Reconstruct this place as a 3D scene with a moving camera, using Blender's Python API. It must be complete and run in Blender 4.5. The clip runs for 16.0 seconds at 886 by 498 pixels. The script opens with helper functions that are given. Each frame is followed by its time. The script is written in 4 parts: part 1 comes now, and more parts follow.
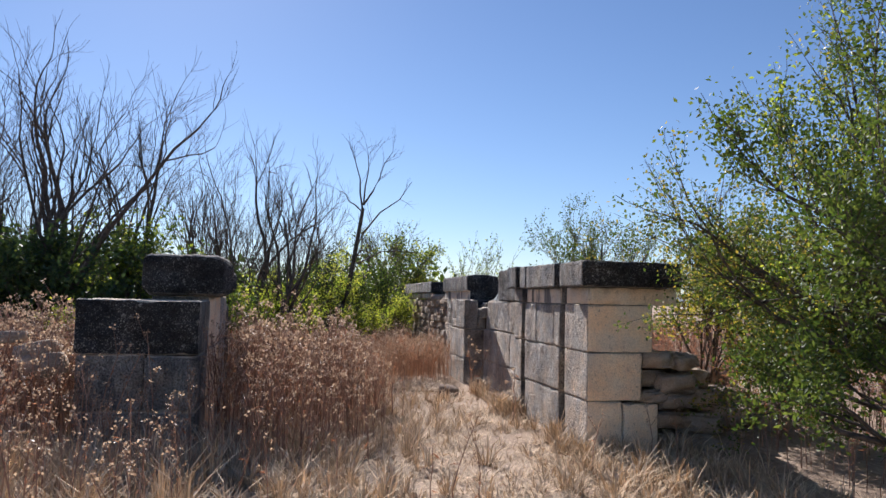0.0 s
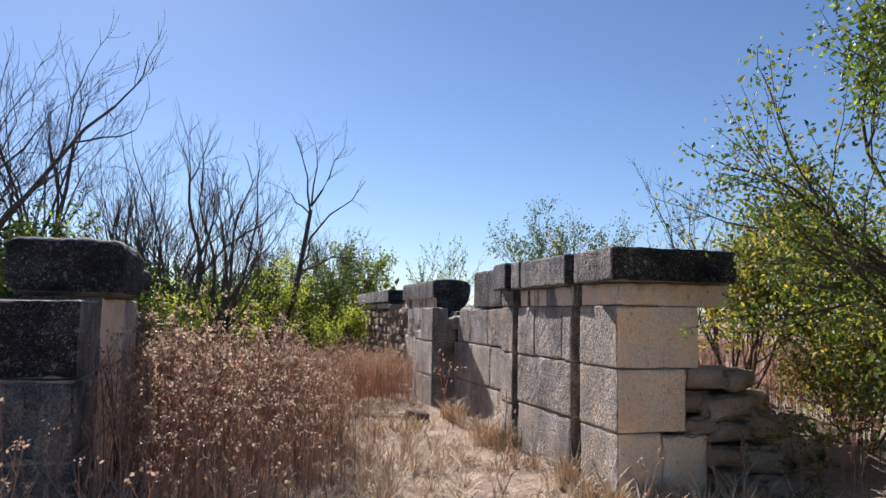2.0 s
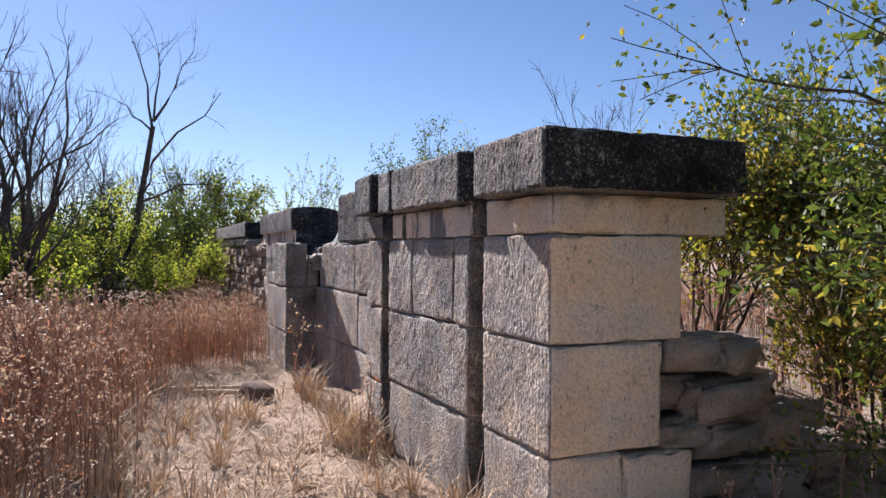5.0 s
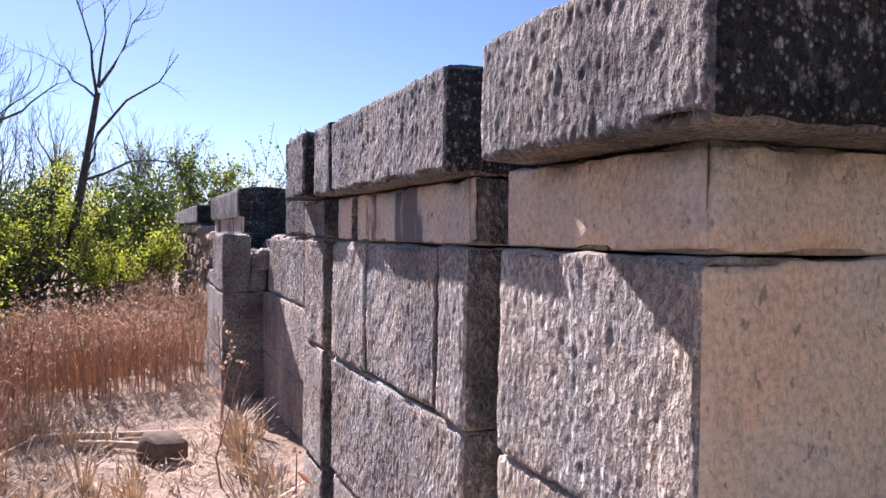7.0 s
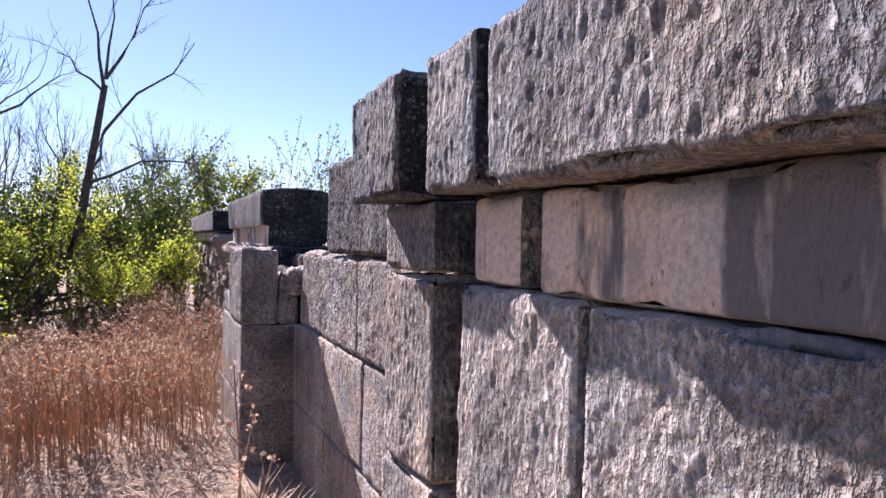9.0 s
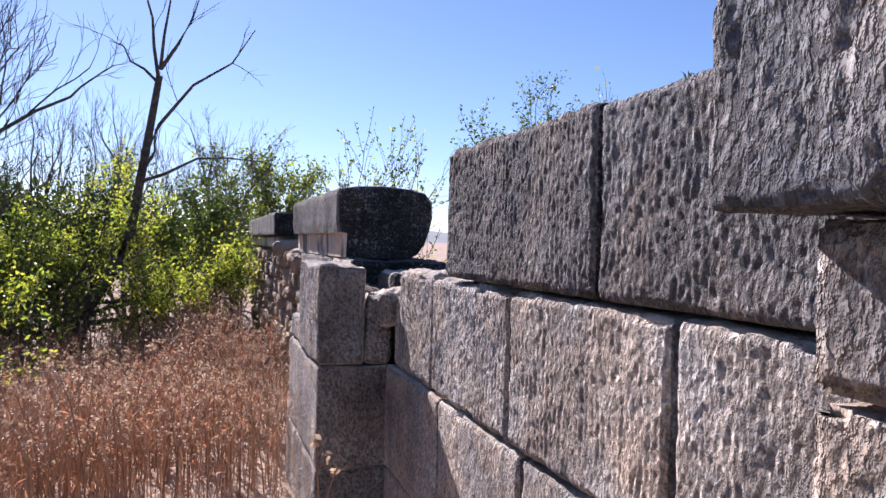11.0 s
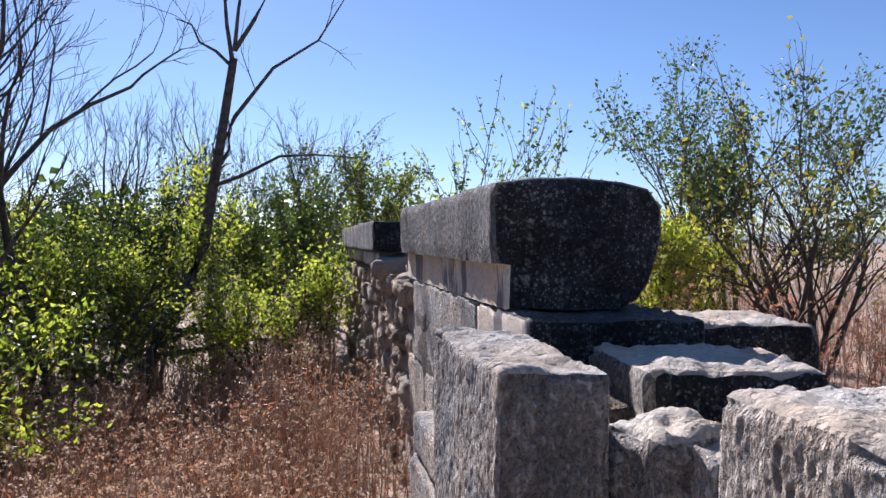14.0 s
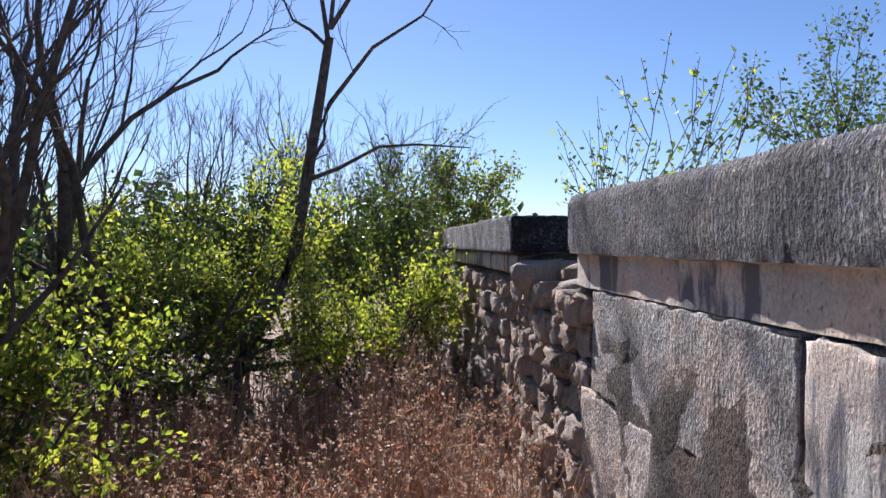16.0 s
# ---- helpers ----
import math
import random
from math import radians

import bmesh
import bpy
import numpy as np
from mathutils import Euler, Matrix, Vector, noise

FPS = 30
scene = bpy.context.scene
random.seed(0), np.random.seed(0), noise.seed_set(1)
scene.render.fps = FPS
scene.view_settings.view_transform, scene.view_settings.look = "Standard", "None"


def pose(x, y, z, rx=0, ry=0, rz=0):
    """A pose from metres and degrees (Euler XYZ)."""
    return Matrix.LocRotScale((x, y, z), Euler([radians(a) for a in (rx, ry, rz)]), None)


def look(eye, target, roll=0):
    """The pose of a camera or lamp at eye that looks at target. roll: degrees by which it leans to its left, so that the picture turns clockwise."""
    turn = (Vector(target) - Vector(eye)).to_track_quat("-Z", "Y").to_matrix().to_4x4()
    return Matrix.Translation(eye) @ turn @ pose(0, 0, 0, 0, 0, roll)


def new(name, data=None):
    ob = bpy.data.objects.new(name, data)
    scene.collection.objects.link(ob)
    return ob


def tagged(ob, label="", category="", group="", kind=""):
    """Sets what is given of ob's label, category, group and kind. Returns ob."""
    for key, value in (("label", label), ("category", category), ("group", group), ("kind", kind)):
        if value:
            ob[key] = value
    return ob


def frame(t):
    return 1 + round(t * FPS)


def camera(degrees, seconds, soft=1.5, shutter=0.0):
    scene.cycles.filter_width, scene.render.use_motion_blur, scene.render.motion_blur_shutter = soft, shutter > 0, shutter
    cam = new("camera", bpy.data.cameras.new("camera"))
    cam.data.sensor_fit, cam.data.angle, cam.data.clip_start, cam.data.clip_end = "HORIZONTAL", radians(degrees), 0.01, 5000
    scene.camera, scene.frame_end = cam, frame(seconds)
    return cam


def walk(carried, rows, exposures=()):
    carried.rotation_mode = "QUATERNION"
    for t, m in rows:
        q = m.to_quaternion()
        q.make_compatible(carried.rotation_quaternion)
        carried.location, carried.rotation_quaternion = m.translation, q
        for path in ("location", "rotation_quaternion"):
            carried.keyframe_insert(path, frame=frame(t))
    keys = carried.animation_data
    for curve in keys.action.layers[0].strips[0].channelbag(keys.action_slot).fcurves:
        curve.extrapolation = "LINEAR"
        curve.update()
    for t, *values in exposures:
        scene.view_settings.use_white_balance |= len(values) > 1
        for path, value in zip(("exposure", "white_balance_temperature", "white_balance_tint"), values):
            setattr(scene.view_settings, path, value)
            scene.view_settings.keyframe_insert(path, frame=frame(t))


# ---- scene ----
cam = camera(61.1, 16.0)
METRES, EYE, TILT, LEAN, TURN = 12.0, 1.5, 0.0, 0.0, -15.5
PATH = [
    (0, (0.519, -0.716, 1.546), (0.879, 1.247, 1.68), 1.3),
    (0.5, (0.454, -0.215, 1.521), (0.818, 1.747, 1.667), 1.4),
    (1, (0.483, 0.277, 1.52), (0.854, 2.236, 1.673), 1.4),
    (1.5, (0.495, 0.727, 1.485), (0.87, 2.685, 1.648), 1.4),
    (2, (0.602, 1.209, 1.425), (1.101, 3.138, 1.603), 1.0),
    (2.5, (0.809, 1.672, 1.403), (1.396, 3.575, 1.591), 1.1),
    (3, (0.964, 2.174, 1.416), (1.591, 4.064, 1.605), 1.0),
    (3.5, (1.124, 2.521, 1.419), (1.814, 4.389, 1.612), 1.0),
    (4, (1.387, 2.875, 1.405), (2.109, 4.731, 1.593), 0.9),
    (4.2, (1.43, 2.975, 1.408), (2.162, 4.831, 1.556), 0.6),
    (6.3, (2.188, 4.824, 1.512), (2.979, 6.661, 1.472), 0.4),
    (6.4, (2.225, 4.899, 1.515), (3.009, 6.738, 1.484), 0.8),
    (6.5, (2.243, 4.978, 1.526), (3.038, 6.813, 1.493), 0.7),
    (7, (2.478, 5.437, 1.553), (3.265, 7.275, 1.518), 0.7),
    (7.5, (2.607, 5.82, 1.554), (3.377, 7.666, 1.525), 0.9),
    (8, (2.617, 6.227, 1.6), (3.38, 8.076, 1.577), 1.0),
    (8.5, (2.657, 6.66, 1.569), (3.419, 8.509, 1.547), 0.9),
    (9, (2.674, 7.036, 1.613), (3.416, 8.894, 1.593), 0.9),
    (9.5, (2.633, 7.372, 1.618), (3.328, 9.247, 1.596), 0.7),
    (10, (2.604, 7.711, 1.66), (3.267, 9.598, 1.638), 0.5),
    (10.2, (2.625, 7.831, 1.642), (3.277, 9.722, 1.623), 0.9),
    (12.3, (2.832, 9.376, 1.74), (3.397, 11.295, 1.716), 0.6),
    (12.5, (2.859, 9.534, 1.74), (3.416, 11.455, 1.717), 0.5),
    (13, (2.909, 9.884, 1.778), (3.413, 11.819, 1.753), 0.3),
    (13.5, (2.894, 10.331, 1.782), (3.328, 12.283, 1.758), 0.3),
    (14, (2.884, 10.651, 1.806), (3.259, 12.615, 1.782), 0.3),
    (14.5, (2.921, 11.05, 1.8), (3.262, 13.021, 1.778), 0.3),
    (15, (2.881, 11.351, 1.806), (3.188, 13.327, 1.792), 0.2),
    (15.5, (2.719, 11.666, 1.771), (2.985, 13.648, 1.757), 0.5),
    (16, (2.544, 11.912, 1.764), (2.735, 13.903, 1.751), 0.4),
]
EXPOSURES = [(0.0, 0.86, 5800, 16), (4.2, 0.88, 5800, 18), (6.4, 1.18, 5650, 29), (7.5, 1.36, 5700, 31), (10.2, 1.30, 5700, 30), (12.4, 0.95, 5500, 20), (16.0, 0.95, 5500, 20)]
walk(cam, [(t, look(eye, target, roll)) for t, eye, target, roll in PATH], EXPOSURES)

# world, sun
SUN_AZ, SUN_EL = 11.0, 33.0   # degrees to the left of +y, above the horizon
world = bpy.data.worlds.new("sky_world")
scene.world = world
world.use_nodes = True
wn = world.node_tree.nodes
wl = world.node_tree.links
sky = wn.new("ShaderNodeTexSky")
sky.sky_type = "NISHITA"
sky.sun_disc = False
sky.sun_elevation = radians(SUN_EL)
sky.sun_rotation = radians(-SUN_AZ)
sky.altitude, sky.air_density, sky.dust_density, sky.ozone_density = 800.0, 1.0, 0.22, 3.0
wl.new(sky.outputs["Color"], wn["Background"].inputs["Color"])
wn["Background"].inputs["Strength"].default_value = 0.055
sun_data = bpy.data.lights.new("sun", "SUN")
sun_data.energy, sun_data.angle, sun_data.color = 5.0, radians(0.6), (1.0, 0.90, 0.76)
sun = new("sun", sun_data)
az, el = radians(SUN_AZ), radians(SUN_EL)
sun_from = Vector((-math.sin(az) * math.cos(el), math.cos(az) * math.cos(el), math.sin(el)))
sun.matrix_world = look(sun_from * 50, (0, 0, 0))

rng = np.random.default_rng(7)


# ---- materials ----
def nodes_of(name, rough=0.9):
    m = bpy.data.materials.new(name)
    m.use_nodes = True
    nt = m.node_tree
    b = nt.nodes["Principled BSDF"]
    b.inputs["Roughness"].default_value = rough
    b.inputs["Specular IOR Level"].default_value = 0.25
    return m, nt, b


def add_noise(nt, scale, detail=4.0, stretch=(1, 1, 1), rough=0.55):
    tc = nt.nodes.new("ShaderNodeNewGeometry")
    mp = nt.nodes.new("ShaderNodeMapping")
    mp.inputs["Scale"].default_value = stretch
    nz = nt.nodes.new("ShaderNodeTexNoise")
    nz.inputs["Scale"].default_value = scale
    nz.inputs["Detail"].default_value = detail
    nz.inputs["Roughness"].default_value = rough
    nt.links.new(tc.outputs["Position"], mp.inputs["Vector"])
    nt.links.new(mp.outputs["Vector"], nz.inputs["Vector"])
    return nz.outputs["Fac"]


def ramp(nt, fac, stops):
    r = nt.nodes.new("ShaderNodeValToRGB")
    e = r.color_ramp.elements
    while len(e) < len(stops):
        e.new(0.5)
    for k, (p, c) in zip(e, stops):
        k.position = p
        k.color = (*c, 1) if len(c) == 3 else c
    nt.links.new(fac, r.inputs["Fac"])
    return r.outputs["Color"]


def blend(nt, fac, a, b, kind="MIX"):
    x = nt.nodes.new("ShaderNodeMix")
    x.data_type, x.blend_type = "RGBA", kind
    for sock, v in ((x.inputs[0], fac), (x.inputs[6], a), (x.inputs[7], b)):
        if isinstance(v, (int, float)):
            sock.default_value = v
        elif isinstance(v, tuple):
            sock.default_value = (*v, 1)
        else:
            nt.links.new(v, sock)
    return x.outputs[2]


def bump(nt, b, height, strength=0.6, distance=0.01):
    n = nt.nodes.new("ShaderNodeBump")
    n.inputs["Strength"].default_value = strength
    n.inputs["Distance"].default_value = distance
    nt.links.new(height, n.inputs["Height"])
    nt.links.new(n.outputs["Normal"], b.inputs["Normal"])


def spots(nt, scale, share, size, stretch=(1, 1, 1)):
    """Round spots of uneven size: a share of the cells holds one."""
    g = nt.nodes.new("ShaderNodeNewGeometry")
    wob = nt.nodes.new("ShaderNodeTexNoise")
    wob.inputs["Scale"].default_value = scale * 2.5
    nt.links.new(g.outputs["Position"], wob.inputs["Vector"])
    mp = nt.nodes.new("ShaderNodeMapping")
    mp.inputs["Scale"].default_value = stretch
    nt.links.new(g.outputs["Position"], mp.inputs["Vector"])
    add = nt.nodes.new("ShaderNodeVectorMath")
    add.operation = "MULTIPLY_ADD"
    add.inputs[1].default_value = (0.5 / scale,) * 3
    nt.links.new(wob.outputs["Color"], add.inputs[0])
    nt.links.new(mp.outputs["Vector"], add.inputs[2])
    v = nt.nodes.new("ShaderNodeTexVoronoi")
    v.inputs["Scale"].default_value = scale
    nt.links.new(add.outputs[0], v.inputs["Vector"])
    sep = nt.nodes.new("ShaderNodeSeparateColor")
    nt.links.new(v.outputs["Color"], sep.inputs["Color"])
    there = ramp(nt, sep.outputs[0], [(share - 0.02, (1, 1, 1)), (share + 0.02, (0, 0, 0))])
    disc = ramp(nt, v.outputs["Distance"], [(size * 0.6, (1, 1, 1)), (size, (0, 0, 0))])
    return blend(nt, 1.0, there, disc, "MULTIPLY")


def stone(name, light, dark, dark_amount=0.5, streak=0.0, lichen=0.0, grain=0.6, pits=True, tooth=False, specks=0.0, stain=(0.075, 0.078, 0.085), rows=False):
    """Weathered limestone: two tones in patches, dark rain stains, round lichen, pits, rows of tool marks."""
    m, nt, b = nodes_of(name, 0.93)
    patch = add_noise(nt, 2.6, 8.0, rough=0.62)
    col = ramp(nt, patch, [(max(0.0, dark_amount - 0.16), dark), (min(1.0, dark_amount + 0.16), light)])
    fine = add_noise(nt, 75, 6.0, rough=0.65)
    col = blend(nt, 0.75, col, ramp(nt, fine, [(0.3, (0.62, 0.62, 0.62)), (0.58, (1.1, 1.1, 1.1))]), "MULTIPLY")
    warm = add_noise(nt, 4.0, 5.0)
    col = blend(nt, 0.8, col, ramp(nt, warm, [(0.35, (0.88, 0.96, 1.04)), (0.65, (1.06, 0.95, 0.82))]), "MULTIPLY")
    if streak > 0:
        st = add_noise(nt, 4.5, 6.0, (1, 1, 0.22), 0.6)
        col = blend(nt, ramp(nt, st, [(0.515, (0, 0, 0)), (0.565, (streak, streak, streak))]), col, stain)
    if specks > 0:
        col = blend(nt, ramp(nt, add_noise(nt, 48, 3.0, (1, 1, 0.55), 0.55), [(0.64, (0, 0, 0)), (0.70, (specks, specks, specks))]), col, (0.15, 0.11, 0.09))
        col = blend(nt, ramp(nt, add_noise(nt, 11, 7.0, (1, 1, 0.5), 0.7), [(0.58, (0, 0, 0)), (0.66, (0.6 * specks,) * 3)]), col, (0.30, 0.235, 0.18))
    if lichen > 0:
        where = ramp(nt, add_noise(nt, 2.6, 4.0), [(0.40, (0.15, 0.15, 0.15)), (0.6, (1, 1, 1))])
        for scale, share, size in ((16.0, 0.30, 0.34), (42.0, 0.34, 0.42), (95.0, 0.4, 0.5)):
            fac = blend(nt, 1.0, spots(nt, scale, share, size), where, "MULTIPLY")
            fac = blend(nt, 1.0, fac, ramp(nt, add_noise(nt, 120, 3.0), [(0.36, (0, 0, 0)), (0.55, (lichen, lichen, lichen))]), "MULTIPLY")
            col = blend(nt, fac, col, (0.44, 0.44, 0.40))
    oi = nt.nodes.new("ShaderNodeObjectInfo")
    tone = ramp(nt, oi.outputs["Random"], [(0.0, (0.88, 0.89, 0.90)), (1.0, (1.06, 1.02, 0.97))])
    col = blend(nt, 1.0, col, tone, "MULTIPLY")
    h = add_noise(nt, 85, 6.0, (1, 1, 0.55), 0.65)
    if pits:
        hole = spots(nt, 34.0, 0.45, 0.42)
        h = blend(nt, blend(nt, 1.0, hole, (0.7, 0.7, 0.7), "MULTIPLY"), h, (0.0, 0.0, 0.0))
    if tooth:
        g2 = nt.nodes.new("ShaderNodeNewGeometry")
        wv = nt.nodes.new("ShaderNodeTexWave")
        wv.bands_direction = "Y"
        wv.inputs["Scale"].default_value = 11.5
        wv.inputs["Distortion"].default_value = 4.5
        wv.inputs["Detail"].default_value = 3.0
        wv.inputs["Detail Scale"].default_value = 2.2
        nt.links.new(g2.outputs["Position"], wv.inputs["Vector"])
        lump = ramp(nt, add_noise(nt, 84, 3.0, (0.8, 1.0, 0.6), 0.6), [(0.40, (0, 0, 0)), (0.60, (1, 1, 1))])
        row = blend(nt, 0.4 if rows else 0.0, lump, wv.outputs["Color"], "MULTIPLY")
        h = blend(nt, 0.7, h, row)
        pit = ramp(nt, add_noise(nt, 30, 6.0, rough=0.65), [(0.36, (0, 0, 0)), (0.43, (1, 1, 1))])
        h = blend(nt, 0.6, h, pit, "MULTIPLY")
        # colour follows the relief height: low spots darker, high spots lighter
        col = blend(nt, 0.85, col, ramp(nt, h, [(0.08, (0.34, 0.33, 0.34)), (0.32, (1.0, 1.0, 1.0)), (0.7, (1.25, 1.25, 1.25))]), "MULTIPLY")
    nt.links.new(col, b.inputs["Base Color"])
    bump(nt, b, h, 1.0 if tooth else grain, 0.026 if tooth else 0.014)
    return m


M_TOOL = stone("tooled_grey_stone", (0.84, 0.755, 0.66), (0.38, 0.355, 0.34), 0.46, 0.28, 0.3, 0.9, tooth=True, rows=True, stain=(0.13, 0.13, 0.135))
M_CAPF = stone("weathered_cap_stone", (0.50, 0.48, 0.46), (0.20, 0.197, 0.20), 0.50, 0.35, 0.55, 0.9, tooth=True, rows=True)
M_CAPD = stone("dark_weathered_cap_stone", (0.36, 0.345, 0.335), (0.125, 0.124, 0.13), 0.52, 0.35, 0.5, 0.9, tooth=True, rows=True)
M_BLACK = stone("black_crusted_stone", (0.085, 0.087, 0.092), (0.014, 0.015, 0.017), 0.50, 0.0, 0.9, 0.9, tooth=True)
M_BEIGE = stone("smooth_beige_stone", (0.92, 0.77, 0.59), (0.74, 0.60, 0.46), 0.44, 0.0, 0.0, 0.6, specks=0.55)
M_THIN = stone("streaked_beige_stone", (0.90, 0.80, 0.67), (0.66, 0.58, 0.50), 0.45, 0.9, 0.1, 0.7, specks=0.7, stain=(0.17, 0.17, 0.18))
M_TOP = stone("bleached_stone_top", (0.70, 0.63, 0.54), (0.22, 0.20, 0.185), 0.45, 0.0, 0.4, 1.0, specks=0.75)
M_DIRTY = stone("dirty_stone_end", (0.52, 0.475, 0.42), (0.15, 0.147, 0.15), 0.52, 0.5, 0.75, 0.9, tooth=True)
M_RUBBLE = stone("rubble_stone", (0.54, 0.44, 0.35), (0.25, 0.205, 0.165), 0.47, 0.0, 0.35, 1.0)
M_CORE = stone("rubble_core", (0.24, 0.20, 0.165), (0.10, 0.088, 0.075), 0.5, 0.0, 0.2, 1.0, tooth=True)


def plain(name, stops, scale=8.0, rough=0.9, grain=0.3, vary=True):
    """Patchy colour from noise and, for scattered pieces, a tone per island."""
    m, nt, b = nodes_of(name, rough)
    col = ramp(nt, add_noise(nt, scale, 5.0), stops)
    if vary:
        g = nt.nodes.new("ShaderNodeNewGeometry")
        col = blend(nt, 1.0, col, ramp(nt, g.outputs["Random Per Island"], [(0.0, (0.55, 0.55, 0.55)), (1.0, (1.25, 1.2, 1.15))]), "MULTIPLY")
    nt.links.new(col, b.inputs["Base Color"])
    if grain:
        bump(nt, b, add_noise(nt, scale * 8, 4.0), grain, 0.01)
    return m


def leafy(name, a, c, through_amount=0.5, tint=(1.6, 1.7, 0.8)):
    """Leaves: gloss on top, light passing through."""
    m, nt, b = nodes_of(name, 0.5)
    g = nt.nodes.new("ShaderNodeNewGeometry")
    col = ramp(nt, g.outputs["Random Per Island"], [(0.0, a), (1.0, c)])
    nt.links.new(col, b.inputs["Base Color"])
    tr = nt.nodes.new("ShaderNodeBsdfTranslucent")
    nt.links.new(blend(nt, 1.0, col, tint, "MULTIPLY"), tr.inputs["Color"])
    mx = nt.nodes.new("ShaderNodeMixShader")
    mx.inputs[0].default_value = through_amount
    nt.links.new(b.outputs[0], mx.inputs[1])
    nt.links.new(tr.outputs[0], mx.inputs[2])
    nt.links.new(mx.outputs[0], nt.nodes["Material Output"].inputs["Surface"])
    return m


M_GROUND, gnt, gb = nodes_of("trampled_straw_soil", 0.95)
gcol = ramp(gnt, add_noise(gnt, 1.3, 6.0), [(0.32, (0.25, 0.185, 0.145)), (0.55, (0.45, 0.35, 0.275)), (0.75, (0.58, 0.46, 0.37))])
gcol = blend(gnt, 0.7, gcol, ramp(gnt, add_noise(gnt, 26, 6.0, (1, 0.5, 1)), [(0.3, (0.4, 0.38, 0.36)), (0.7, (1.1, 1.08, 1.0))]), "MULTIPLY")
gcol = blend(gnt, ramp(gnt, add_noise(gnt, 0.05, 4.0), [(0.42, (0, 0, 0)), (0.62, (0.5, 0.5, 0.5))]), gcol, (0.42, 0.26, 0.15))
gnt.links.new(gcol, gb.inputs["Base Color"])
bump(gnt, gb, add_noise(gnt, 30, 8.0), 0.9, 0.03)

M_STRAW = plain("dry_straw", [(0.3, (0.50, 0.38, 0.25)), (0.7, (0.76, 0.61, 0.43))], 3.0, 0.8, 0)
M_WEED = plain("dead_weed_stalk", [(0.3, (0.22, 0.13, 0.095)), (0.7, (0.48, 0.31, 0.225))], 2.0, 0.85, 0)
M_WEEDT = plain("tan_weed_stalk", [(0.3, (0.33, 0.205, 0.135)), (0.7, (0.62, 0.43, 0.29))], 2.0, 0.85, 0)
M_SEED = leafy("pale_seed_head", (0.26, 0.17, 0.12), (0.62, 0.48, 0.35), 0.38, (1.1, 1.05, 0.95))
M_DEADLEAF = leafy("withered_leaf", (0.28, 0.15, 0.09), (0.50, 0.30, 0.20), 0.45, (1.3, 1.0, 0.8))
M_BARK = plain("dark_bark", [(0.3, (0.055, 0.045, 0.038)), (0.7, (0.16, 0.13, 0.105))], 14.0, 0.95, 0.8, False)
M_GREYBARK = plain("grey_dead_bark", [(0.3, (0.085, 0.075, 0.07)), (0.7, (0.22, 0.195, 0.175))], 14.0, 0.95, 0.8, False)
M_LEAF = leafy("green_leaf", (0.050, 0.088, 0.022), (0.15, 0.18, 0.05), 0.36, (1.4, 1.5, 0.7))
M_LEAFY = leafy("yellow_green_leaf", (0.19, 0.26, 0.045), (0.46, 0.44, 0.09), 0.52)
M_LEAFD = leafy("dark_green_leaf", (0.035, 0.062, 0.028), (0.08, 0.115, 0.045), 0.28, (1.3, 1.4, 0.8))
M_LEAFO = leafy("turning_leaf", (0.17, 0.18, 0.04), (0.38, 0.27, 0.07))
M_MOSS = plain("dry_moss", [(0.3, (0.10, 0.12, 0.04)), (0.7, (0.26, 0.24, 0.10))], 20.0, 0.95, 0.5)
M_FAR = plain("far_hill_haze", [(0.3, (0.20, 0.23, 0.24)), (0.7, (0.26, 0.28, 0.27))], 0.02, 1.0, 0, False)


# ---- geometry helpers ----
def vhash(i, j, k):
    n = (i * 374761393 + j * 668265263 + k * 1442695041 + 974711) & 0x7FFFFFFF
    n = ((n ^ (n >> 13)) * 1274126177) & 0x7FFFFFFF
    return ((n ^ (n >> 16)) & 0xFFFF) / 65535.0


def vnoise(p, size, seed=0):
    """Smooth noise in -1..1 at points p (n,3); size: metres per cell, a number or three."""
    q = p / np.asarray(size, float) + seed * 17.31
    i = np.floor(q).astype(np.int64)
    f = q - i
    f = f * f * (3 - 2 * f)
    out = 0
    for a in (0, 1):
        for b in (0, 1):
            for c in (0, 1):
                w = (f[:, 0] if a else 1 - f[:, 0]) * (f[:, 1] if b else 1 - f[:, 1]) * (f[:, 2] if c else 1 - f[:, 2])
                out = out + w * vhash(i[:, 0] + a, i[:, 1] + b, i[:, 2] + c)
    return out * 2 - 1


